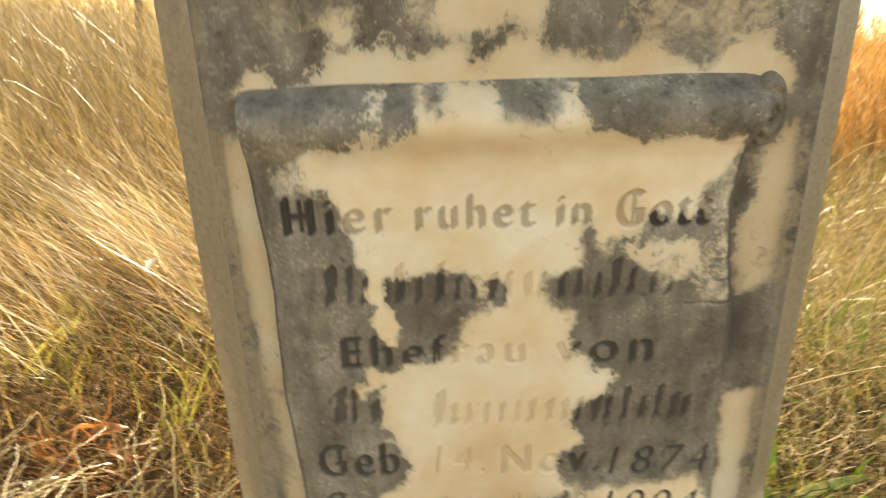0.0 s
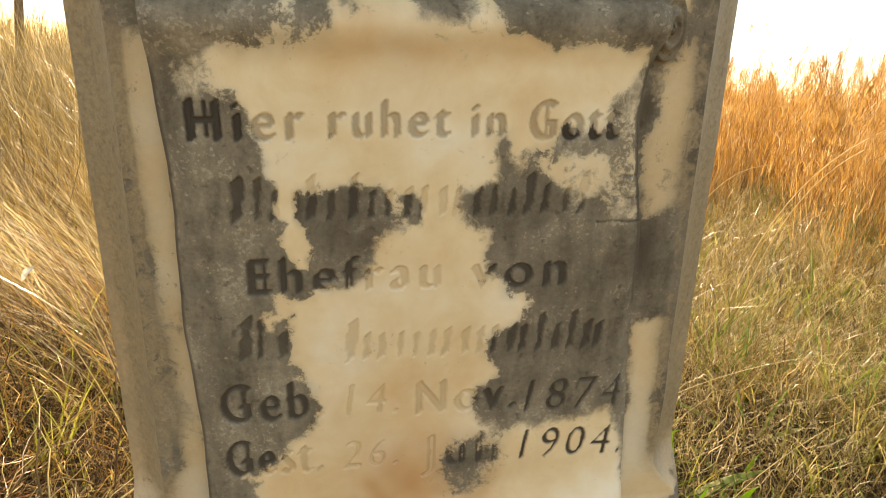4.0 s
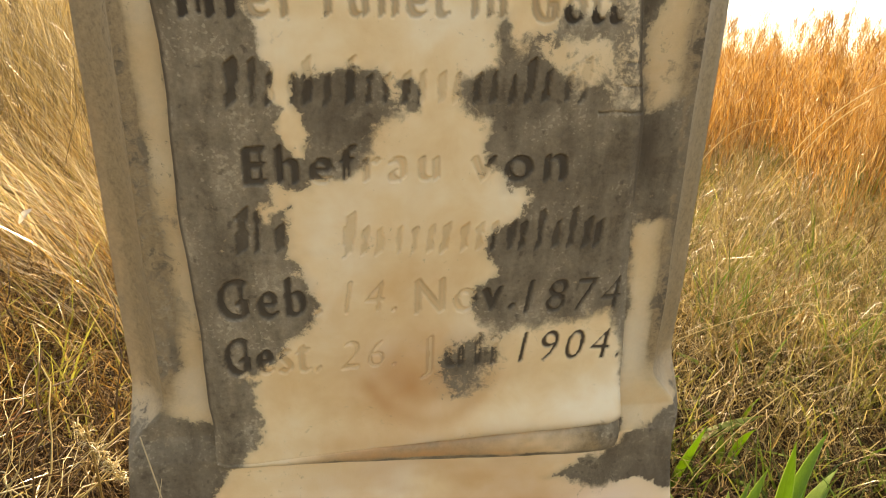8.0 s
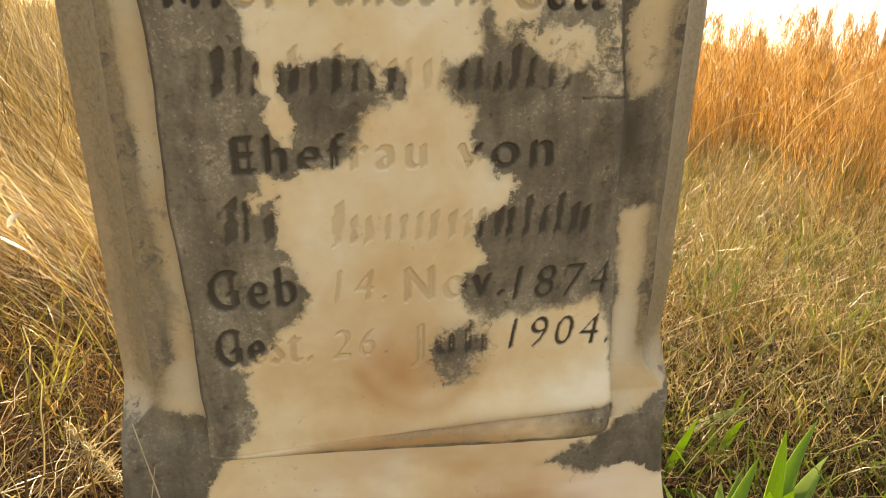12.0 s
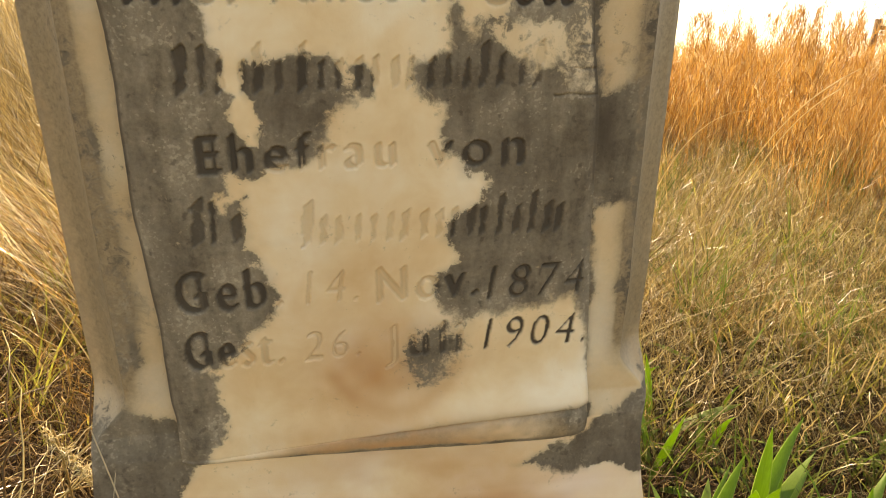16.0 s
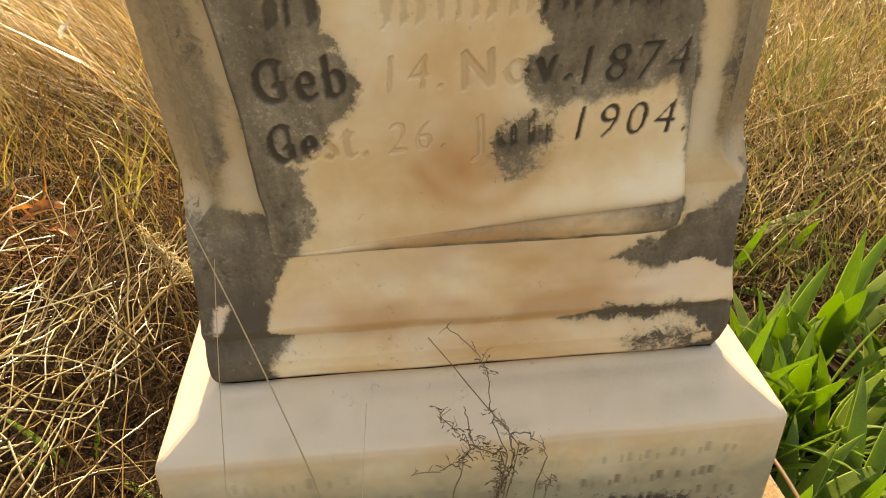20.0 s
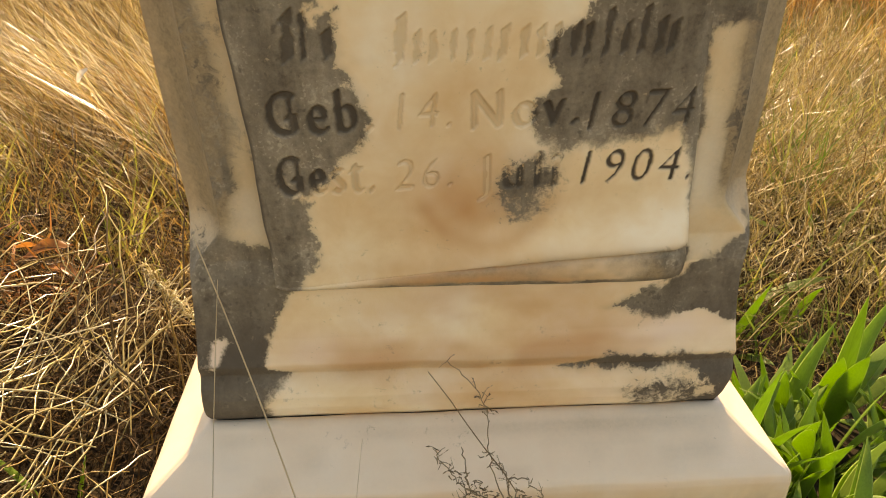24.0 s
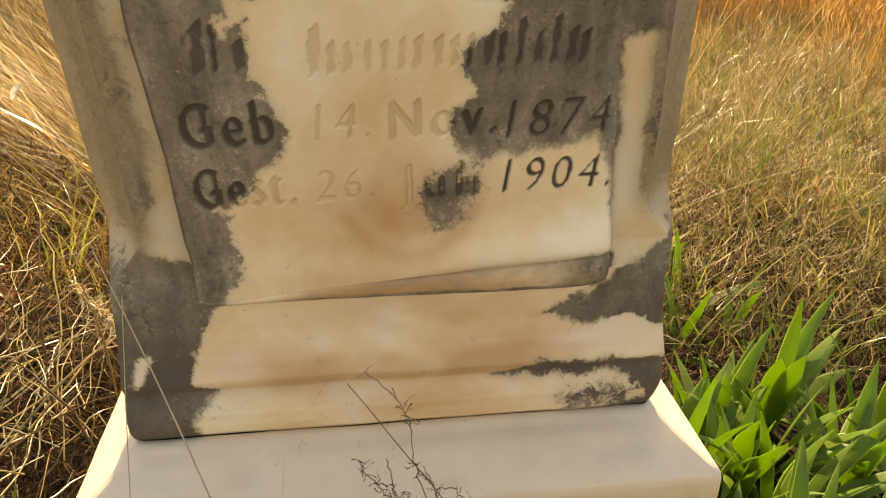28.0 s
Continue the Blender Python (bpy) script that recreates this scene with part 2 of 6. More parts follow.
def mottled(name, stops, scale, rough=0.85, bump=0.3, dist=0.01, metal=0.0):
    m, n, l, bsdf = node_material(name)
    tc = n.new("ShaderNodeTexCoord").outputs["Object"]
    a, b = noise_node(n, l, tc, scale, 6, 0.65), noise_node(n, l, tc, scale * 7, 4, 0.7)
    f = mathn(n, l, "ADD", mathn(n, l, "MULTIPLY", a.outputs["Fac"], 0.6), mathn(n, l, "MULTIPLY", b.outputs["Fac"], 0.4))
    c = ramp(n, stops)
    l.new(f, c.inputs["Fac"])
    l.new(c.outputs["Color"], bsdf.inputs["Base Color"])
    bsdf.inputs["Roughness"].default_value, bsdf.inputs["Metallic"].default_value = rough, metal
    bp = n.new("ShaderNodeBump")
    bp.inputs["Strength"].default_value, bp.inputs["Distance"].default_value = bump, dist
    l.new(f, bp.inputs["Height"])
    l.new(bp.outputs["Normal"], bsdf.inputs["Normal"])
    return m


MARBLE = marble()
# soil colour darkened to carry the deep shade under the grass
SOIL = mottled("shaded_dry_soil_and_litter", [(0.3, (0.012, 0.008, 0.005)), (0.5, (0.03, 0.021, 0.011)), (0.7, (0.075, 0.05, 0.024))], 9, rough=1.0, bump=0.6)
SOIL.node_tree.nodes["Principled BSDF"].inputs["Specular IOR Level"].default_value = 0.1
MORTAR = mottled("dark_mortar", [(0.35, (0.012, 0.010, 0.007)), (0.65, (0.04, 0.033, 0.024))], 60)
LICHEN_STONE = mottled("orange_lichen_stone", [(0.40, (0.15, 0.12, 0.085)), (0.47, (0.33, 0.25, 0.14)), (0.51, (0.42, 0.25, 0.09)), (0.55, (0.32, 0.17, 0.06)), (0.60, (0.36, 0.29, 0.20))], 22, bump=0.6, dist=0.006)
IRON = mottled("rusty_pipe", [(0.35, (0.05, 0.035, 0.025)), (0.6, (0.14, 0.08, 0.045))], 20, rough=0.7, metal=0.3)
STRAW = blade_material("dead_straw", [(0.0, (0.10, 0.056, 0.016)), (0.4, (0.25, 0.152, 0.046)), (0.75, (0.42, 0.29, 0.10)), (0.93, (0.58, 0.44, 0.19)), (1.0, (0.78, 0.66, 0.38))], 0.22)
# brown litter, nearly black so that gaps between stems read as shadow
SHADED_LITTER = blade_material("shaded_brown_litter", [(0.0, (0.015, 0.009, 0.004)), (0.5, (0.045, 0.025, 0.010)), (1.0, (0.12, 0.068, 0.026))], 0.15, 0.8, 0.12)
STEM = blade_material("tan_stem", [(0.0, (0.55, 0.42, 0.25)), (1.0, (0.75, 0.62, 0.42))], 0.15)
PALE_STEM = blade_material("pale_straw_stem", [(0.0, (0.38, 0.28, 0.10)), (0.5, (0.62, 0.50, 0.21)), (1.0, (0.88, 0.79, 0.52))], 0.10, 0.26, 0.8)
BROWN_STEM = blade_material("brown_straw_stem", [(0.0, (0.035, 0.016, 0.005)), (0.45, (0.11, 0.058, 0.016)), (0.8, (0.26, 0.160, 0.046)), (1.0, (0.48, 0.35, 0.135))], 0.05, 0.5, 0.3)
DULL = blade_material("dull_meadow", [(0.0, (0.11, 0.08, 0.025)), (0.4, (0.23, 0.165, 0.058)), (0.75, (0.38, 0.28, 0.115)), (1.0, (0.62, 0.50, 0.27))], 0.4)
STRAW_STEM = blade_material("round_straw_stem", [(0.0, (0.08, 0.042, 0.012)), (0.4, (0.21, 0.130, 0.036)), (0.8, (0.44, 0.305, 0.090)), (1.0, (0.76, 0.60, 0.27))], 0.06, 0.42, 0.4)
BROWN = blade_material("brown_dead_grass", [(0.0, (0.07, 0.040, 0.015)), (0.45, (0.17, 0.105, 0.038)), (0.8, (0.28, 0.18, 0.068)), (1.0, (0.48, 0.36, 0.16))], 0.2, 0.6, 0.2)
GOLD = blade_material("golden_grass", [(0.0, (0.13, 0.066, 0.018)), (0.35, (0.44, 0.275, 0.080)), (0.7, (0.74, 0.54, 0.20)), (1.0, (0.95, 0.85, 0.55))], 0.6)
# pale colour that stands for sun glints on the golden grass
GLINT_GOLD = blade_material("glint_grass", [(0.0, (0.62, 0.46, 0.20)), (0.5, (0.84, 0.70, 0.40)), (1.0, (0.95, 0.88, 0.66))], 0.6)
SEDGE = blade_material("orange_broom_sedge", [(0.0, (0.15, 0.066, 0.015)), (0.3, (0.42, 0.205, 0.044)), (0.6, (0.60, 0.32, 0.078)), (0.85, (0.70, 0.44, 0.15)), (1.0, (0.86, 0.69, 0.39))], 0.45)
HAY = blade_material("curly_hay", [(0.0, (0.13, 0.095, 0.03)), (0.4, (0.31, 0.235, 0.08)), (0.75, (0.52, 0.41, 0.165)), (1.0, (0.85, 0.74, 0.46))], 0.35)
OLIVE = blade_material("olive_meadow", [(0.0, (0.16, 0.115, 0.034)), (0.4, (0.35, 0.255, 0.085)), (0.75, (0.56, 0.425, 0.17)), (1.0, (0.82, 0.69, 0.41))], 0.45)
GREEN = blade_material("green_grass", [(0.0, (0.07, 0.12, 0.02)), (0.5, (0.13, 0.20, 0.03)), (1.0, (0.30, 0.32, 0.07))], 0.5)
IRIS = blade_material("iris_leaf", [(0.0, (0.11, 0.21, 0.040)), (0.5, (0.26, 0.42, 0.080)), (0.85, (0.46, 0.62, 0.14)), (1.0, (0.66, 0.78, 0.24))], 0.68, 0.42, 0.5, 0.5)
LIME = blade_material("yellow_green_grass", [(0.0, (0.18, 0.20, 0.03)), (0.5, (0.33, 0.34, 0.06)), (1.0, (0.54, 0.50, 0.13))], 0.65)
WEED = blade_material("dry_weed", [(0.0, (0.20, 0.14, 0.085)), (1.0, (0.40, 0.29, 0.17))], 0.35)
WOODS = mottled("far_woods", [(0.3, (0.16, 0.17, 0.11)), (0.7, (0.28, 0.27, 0.18))], 0.5)

# ---- ground ----
def ground_height(x, y):
    r = np.hypot(x, y)
    lumps = 0.03 * value_noise(x, y, 0.5, 3) + 0.05 * value_noise(x, y, 2.1, 4)
    d = 0.75 * x + 0.66 * y
    hill = 0.105 * np.clip(d - 1.0, 0, 9) * step01(-0.3, 0.9, x - 0.12 * y) * step01(60, 12, r)
    bank = 0.10 * np.clip(y - 1.2, 0, 8) * step01(-0.1, -0.9, x) * step01(60, 12, r)
    return hill + bank + lumps * step01(0.45, 1.2, r) - 0.004 * np.maximum(r - 12, 0) * step01(12, 60, r)


def build_ground():
    rings = np.concatenate([np.linspace(0.0, 6, 90), np.geomspace(6.2, 2600, 70)])
    ang = np.linspace(0, 2 * np.pi, 160, endpoint=False)
    X, Y = rings[:, None] * np.cos(ang), rings[:, None] * np.sin(ang)
    me = grid_mesh("ground", np.stack([X, Y, ground_height(X, Y)], -1), closed=True)
    tagged(part("ground", me, SOIL), "dry brown soil and grass litter of a meadow, darkened for shade under the grass", "ground", kind="structure")


build_ground()

# ---- gravestone ----
STONE = new("gravestone")
STONE.matrix_world = STAND
tagged(STONE, "leaning cream marble gravestone blotched with dark grey lichen", "gravestone")

# Lichen, bare marble and two shade marks on the stone's front, painted in order: value (1 lichen and shade, -1 bare),
# softness in mm, outline in x and z
SCROLL, FRAME, FOOT = [], [], []


def patch(group, value, soft, outline):
    group.append((value, soft / 1000, np.array(outline)))


patch(SCROLL, -1, 4, [(-0.123, 0.373), (-0.106, 0.368), (-0.091, 0.379), (-0.080, 0.378), (-0.059, 0.381), (-0.057, 0.404), (-0.052, 0.404), (-0.051, 0.391), (-0.041, 0.391), (-0.040, 0.404), (-0.011, 0.404), (-0.010, 0.387), (0.003, 0.383), (0.018, 0.382), (0.024, 0.393), (0.026, 0.401), (0.036, 0.401), (0.039, 0.389), (0.047, 0.380), (0.059, 0.376), (0.076, 0.370), (0.093, 0.373), (0.111, 0.372), (0.135, 0.372), (0.137, 0.358), (0.131, 0.349), (0.126, 0.338), (0.119, 0.335), (0.116, 0.319), (0.102, 0.320), (0.084, 0.319), (0.081, 0.316), (0.076, 0.300), (0.066, 0.303), (0.061, 0.301), (0.059, 0.292), (0.053, 0.293), (0.049, 0.316), (0.033, 0.319), (0.039, 0.302), (0.041, 0.286), (-0.028, 0.289), (-0.097, 0.291)])
patch(SCROLL, -1, 4, [(-0.097, 0.289), (-0.099, 0.296), (-0.096, 0.312), (-0.098, 0.323), (-0.108, 0.328), (-0.116, 0.334), (-0.120, 0.341), (-0.129, 0.345), (-0.142, 0.343), (-0.146, 0.349), (-0.143, 0.356), (-0.135, 0.360), (-0.125, 0.370), (-0.027, 0.369), (0.041, 0.369), (0.041, 0.286), (0.030, 0.285), (0.019, 0.279), (0.012, 0.266), (-0.028, 0.283), (-0.042, 0.281), (-0.053, 0.284), (-0.070, 0.284), (-0.082, 0.279)])
patch(SCROLL, -1, 3, [(-0.097, 0.291), (-0.082, 0.289), (-0.082, 0.277), (-0.085, 0.264), (-0.078, 0.256), (-0.074, 0.244), (-0.080, 0.229), (-0.085, 0.230), (-0.092, 0.241), (-0.096, 0.251), (-0.092, 0.261), (-0.098, 0.267)])
patch(SCROLL, -1, 4, [(-0.024, 0.283), (0.015, 0.283), (0.020, 0.260), (0.033, 0.254), (0.039, 0.250), (0.037, 0.233), (0.041, 0.219), (0.052, 0.217), (0.055, 0.205), (0.067, 0.205), (0.071, 0.198), (0.066, 0.182), (0.051, 0.176), (0.039, 0.168), (0.031, 0.155), (-0.090, 0.160), (-0.094, 0.181), (-0.091, 0.195), (-0.107, 0.183), (-0.111, 0.189), (-0.102, 0.199), (-0.103, 0.207), (-0.080, 0.207), (-0.072, 0.212), (-0.054, 0.212), (-0.043, 0.219), (-0.039, 0.236), (-0.033, 0.249), (-0.020, 0.256)])
patch(SCROLL, -1, 4.5, [(-0.091, 0.164), (0.039, 0.168), (0.044, 0.154), (0.055, 0.140), (0.041, 0.132), (0.033, 0.114), (0.044, 0.098), (0.051, 0.088), (0.066, 0.093), (0.108, 0.096), (0.143, 0.101), (0.152, 0.077), (0.159, 0.050), (0.166, 0.002), (0.171, -0.037), (-0.141, -0.024), (-0.134, -0.002), (-0.123, 0.008), (-0.122, 0.024), (-0.126, 0.040), (-0.123, 0.055), (-0.132, 0.064), (-0.119, 0.068), (-0.108, 0.072), (-0.098, 0.093), (-0.088, 0.097), (-0.079, 0.111), (-0.076, 0.120), (-0.080, 0.129), (-0.087, 0.143), (-0.090, 0.151)])
patch(SCROLL, 0.55, 8, [(0.021, 0.085), (0.056, 0.084), (0.056, 0.063), (0.045, 0.042), (0.030, 0.030), (0.016, 0.037), (0.010, 0.061), (0.017, 0.073)])
patch(SCROLL, 1, 2, [(-0.018, 0.276), (-0.008, 0.278), (-0.005, 0.269), (-0.006, 0.260), (-0.015, 0.259), (-0.019, 0.265)])
patch(SCROLL, -0.25, 6, [(0.052, 0.302), (0.087, 0.304), (0.117, 0.302), (0.140, 0.295), (0.148, 0.257), (0.126, 0.259), (0.113, 0.274), (0.089, 0.279), (0.073, 0.293)])
patch(SCROLL, -0.6, 4, [(0.073, 0.297), (0.105, 0.304), (0.121, 0.295), (0.119, 0.283), (0.105, 0.274), (0.093, 0.283), (0.077, 0.288)])
patch(SCROLL, 0, 6, [(0.118, 0.333), (0.138, 0.349), (0.149, 0.257), (0.120, 0.260), (0.116, 0.280), (0.123, 0.299)])
patch(SCROLL, -0.55, 5, [(-0.090, 0.401), (-0.076, 0.400), (-0.078, 0.390), (-0.086, 0.385), (-0.085, 0.373), (-0.098, 0.373), (-0.091, 0.385)])
patch(SCROLL, 0.15, 7, [(-0.123, 0.376), (-0.100, 0.382), (-0.072, 0.381), (-0.063, 0.376), (-0.092, 0.368), (-0.114, 0.367)])
patch(SCROLL, 0.1, 6, [(-0.148, 0.357), (-0.131, 0.359), (-0.126, 0.346), (-0.120, 0.341), (-0.133, 0.337), (-0.148, 0.343)])
patch(SCROLL, -0.4, 8, [(0.047, -0.001), (0.098, 0.002), (0.162, 0.004), (0.166, -0.031), (0.091, -0.029), (0.006, -0.024), (0.006, -0.015)])
patch(SCROLL, 0.7, 4, [(0.137, 0.003), (0.162, 0.004), (0.166, -0.030), (0.150, -0.027), (0.141, -0.013)])
patch(FRAME, -0.85, 7, [(-0.191, 0.321), (-0.164, 0.321), (-0.166, 0.243), (-0.163, 0.216), (-0.164, 0.141), (-0.166, 0.066), (-0.166, 0.017), (-0.176, 0.011), (-0.193, 0.023), (-0.204, 0.029), (-0.204, 0.044), (-0.194, 0.058), (-0.174, 0.067), (-0.172, 0.105), (-0.170, 0.142), (-0.172, 0.164), (-0.193, 0.173), (-0.190, 0.205), (-0.183, 0.220), (-0.190, 0.236), (-0.186, 0.271), (-0.186, 0.302)])
patch(FRAME, -0.9, 4, [(-0.188, 0.367), (-0.181, 0.377), (-0.169, 0.375), (-0.166, 0.344), (-0.165, 0.309), (-0.165, 0.264), (-0.164, 0.236), (-0.183, 0.237), (-0.184, 0.253), (-0.187, 0.284), (-0.193, 0.313), (-0.193, 0.341)])
patch(FRAME, -0.8, 3.5, [(-0.183, 0.375), (-0.160, 0.375), (-0.160, 0.010), (-0.178, 0.015), (-0.180, 0.090), (-0.176, 0.150), (-0.181, 0.230)])
patch(FRAME, -0.1, 14, [(-0.197, 0.215), (-0.179, 0.212), (-0.173, 0.165), (-0.175, 0.105), (-0.188, 0.080), (-0.200, 0.125), (-0.199, 0.165)])
patch(FRAME, -0.25, 9, [(-0.208, 0.40), (-0.190, 0.385), (-0.193, 0.30), (-0.187, 0.25), (-0.180, 0.21), (-0.178, 0.12), (-0.190, 0.085), (-0.208, 0.09)])
patch(FRAME, 0.8, 4, [(-0.189, 0.236), (-0.183, 0.235), (-0.182, 0.224), (-0.186, 0.218), (-0.191, 0.222)])
patch(FRAME, -0.75, 6, [(0.156, 0.358), (0.176, 0.373), (0.187, 0.332), (0.181, 0.300), (0.187, 0.259), (0.157, 0.252), (0.148, 0.301), (0.148, 0.340)])
# shadow beside the scroll's wavy edge, painted on the die
patch(FRAME, 0.9, 5, [(0.154, 0.247), (0.167, 0.242), (0.171, 0.220), (0.164, 0.197), (0.157, 0.183)])
patch(FRAME, -1, 3, [(0.155, 0.168), (0.188, 0.169), (0.192, 0.140), (0.187, 0.115), (0.186, 0.095), (0.195, 0.068), (0.212, 0.056), (0.223, -0.017), (0.201, -0.018), (0.194, -0.036), (0.172, -0.050), (0.167, 0.008), (0.164, 0.086)])
patch(FRAME, -1, 4, [(-0.168, 0.400), (-0.157, 0.414), (-0.147, 0.416), (-0.137, 0.403), (-0.118, 0.404), (-0.123, 0.408), (-0.106, 0.421), (-0.090, 0.423), (-0.073, 0.426), (-0.063, 0.419), (-0.037, 0.425), (-0.027, 0.425), (-0.025, 0.415), (-0.017, 0.415), (-0.007, 0.424), (-0.004, 0.430), (0.013, 0.430), (0.018, 0.418), (0.047, 0.415), (0.066, 0.418), (0.079, 0.428), (0.097, 0.414), (0.117, 0.410), (0.128, 0.426), (0.148, 0.429), (0.162, 0.412), (0.168, 0.392), (0.134, 0.389), (0.031, 0.391), (-0.071, 0.394), (-0.157, 0.396)])
patch(FRAME, -0.7, 6, [(-0.114, 0.440), (-0.100, 0.452), (-0.087, 0.452), (-0.096, 0.424), (-0.110, 0.421)])
patch(FRAME, -1, 5, [(-0.039, 0.468), (0.028, 0.466), (0.024, 0.448), (0.016, 0.433), (-0.004, 0.437), (-0.020, 0.432), (-0.037, 0.428), (-0.053, 0.435)])
patch(FRAME, -0.1, 9, [(-0.071, 0.460), (-0.048, 0.459), (-0.050, 0.432), (-0.069, 0.429)])
patch(FRAME, -0.2, 9, [(0.063, 0.456), (0.156, 0.453), (0.155, 0.425), (0.096, 0.421), (0.066, 0.428)])
patch(FRAME, 0.35, 8, [(-0.155, 0.448), (-0.119, 0.453), (-0.115, 0.434), (-0.125, 0.408), (-0.144, 0.415), (-0.156, 0.422)])
patch(FOOT, -1, 3.5, [(-0.179, -0.088), (-0.166, -0.048), (-0.143, -0.017), (-0.061, -0.018), (0.050, -0.019), (0.178, -0.019), (0.168, -0.030), (0.152, -0.040), (0.130, -0.051), (0.107, -0.059), (0.130, -0.064), (0.147, -0.070), (0.186, -0.068), (0.222, -0.080), (0.245, -0.088), (0.245, -0.110), (0.181, -0.107), (0.110, -0.100), (0.070, -0.110), (0.085, -0.1135), (0.175, -0.118), (0.204, -0.130), (0.210, -0.154), (0.205, -0.167), (0.142, -0.178), (0.034, -0.176), (-0.100, -0.168), (-0.128, -0.156), (-0.165, -0.149), (-0.179, -0.140), (-0.181, -0.123), (-0.168, -0.106), (-0.153, -0.101), (-0.171, -0.096)])
patch(FOOT, -0.9, 3, [(-0.221, -0.064), (-0.205, -0.065), (-0.213, -0.083), (-0.226, -0.091)])
patch(FOOT, -0.08, 10, [(0.133, -0.125), (0.197, -0.128), (0.210, -0.162), (0.182, -0.171), (0.133, -0.160)])
patch(FOOT, 0.8, 5, [(0.196, -0.117), (0.240, -0.115), (0.240, -0.175), (0.160, -0.178), (0.185, -0.163), (0.205, -0.140)])
patch(FOOT, 0.3, 6, [(0.120, -0.135), (0.160, -0.132), (0.195, -0.140), (0.185, -0.150), (0.140, -0.147)])
patch(FRAME, 0.9, 3, [(0.180, -0.024), (0.204, -0.008), (0.232, 0.006), (0.245, -0.030), (0.180, -0.034)])
# shadow beside the scroll under its top roll, painted on the die
patch(FRAME, 0.9, 4, [(0.142, 0.346), (0.153, 0.343), (0.155, 0.326), (0.147, 0.311), (0.140, 0.326)])


def outline_distance(x, z, pts):
    """Distance from an outline, negative inside."""
    best = np.full(x.shape, 1e9)
    inside = np.zeros(x.shape, bool)
    for (x0, z0), (x1, z1) in zip(pts, np.roll(pts, -1, 0)):
        ex, ez = x1 - x0, z1 - z0
        t = np.clip(((x - x0) * ex + (z - z0) * ez) / (ex * ex + ez * ez + 1e-12), 0, 1)
        best = np.minimum(best, (x - x0 - t * ex) ** 2 + (z - z0 - t * ez) ** 2)
        if z0 != z1:
            inside ^= ((z0 > z) != (z1 > z)) & (x < ex * (z - z0) / ez + x0)
    return np.sqrt(best) * np.where(inside, -1, 1)


def painted(x, z, start, group):
    """The field of lichen and shade marks at places x, z of the stone's front."""
    wx = x + 0.0030 * value_noise(x, z, 0.014, 11) + 0.0016 * value_noise(x, z, 0.005, 12)
    wz = z + 0.0030 * value_noise(x, z, 0.014, 13) + 0.0016 * value_noise(x, z, 0.005, 14)
    f = np.full(x.shape, float(start))
    for value, soft, pts in group:
        lo, hi = pts.min(0) - 3 * soft - 0.01, pts.max(0) + 3 * soft + 0.01
        near = (x > lo[0]) & (x < hi[0]) & (z > lo[1]) & (z < hi[1])
        d = outline_distance(wx[near], wz[near], pts)
        f[near] += (value - f[near]) * (1 - step01(-1.8 * soft, 1.8 * soft, d))
    return f


# Incised lines: text, centre x, baseline z, width, capital height. Names are plain bars.
LINES = [
    ("Hier", -0.111, 0.314, 0.066, 0.026), ("ruhet", -0.025, 0.315, 0.072, 0.024), ("in", 0.0365, 0.315, 0.019, 0.022), ("Gott", 0.093, 0.312, 0.057, 0.027),
    ("Ehefrau", -0.055, 0.211, 0.124, 0.026), ("von", 0.063, 0.209, 0.064, 0.028),
    ("Geb.", -0.109, 0.111, 0.068, 0.033), ("14.", -0.039, 0.112, 0.036, 0.027), ("Nov.", 0.030, 0.109, 0.072, 0.029), ("1874", 0.112, 0.104, 0.074, 0.029),
    ("Gest.", -0.110, 0.064, 0.066, 0.033), ("26.", -0.041, 0.065, 0.040, 0.025), ("Juli", 0.027, 0.061, 0.056, 0.029), ("1904.", 0.114, 0.061, 0.080, 0.028),
]
# hairlines inside the bowls of the capitals: x, bottom z, top z
HAIRLINES = [(-0.128, 0.112, 0.141), (-0.129, 0.065, 0.094), (-0.1075, 0.212, 0.236), (-0.134, 0.316, 0.338), (0.074, 0.314, 0.338)]
# centre x, centre z, half width, half height, number of upright bars
NAME_BARS = [(-0.009, 0.277, 0.117, 0.013, 20), (-0.112, 0.178, 0.018, 0.014, 3), (0.037, 0.173, 0.096, 0.014, 17)]


def glyph_triangles(text):
    """The triangles of a text in the built-in font, scaled to a unit box by its width and the capital height."""
    cu = bpy.data.curves.new("lettering", "FONT")
    cu.body = text
    cu.offset = -0.022
    cu.space_character = 1.25
    cu.shear = 0.16 if text[0] in "0123456789" else 0.0
    cu.resolution_u = 3
    ob = bpy.data.objects.new("lettering", cu)
    scene.collection.objects.link(ob)
    dg = bpy.context.evaluated_depsgraph_get()
    me = bpy.data.meshes.new_from_object(ob.evaluated_get(dg))
    me.calc_loop_triangles()
    v = np.array([tuple(p.co) for p in me.vertices])[:, :2]
    t = np.array([tuple(k.vertices) for k in me.loop_triangles])
    bpy.data.objects.remove(ob)
    bpy.data.curves.remove(cu)
    bpy.data.meshes.remove(me)
    v[:, 0] = (v[:, 0] - v[:, 0].min()) / (v[:, 0].max() - v[:, 0].min()) - 0.5
    v[:, 1] = v[:, 1] / 0.72
    return v, t


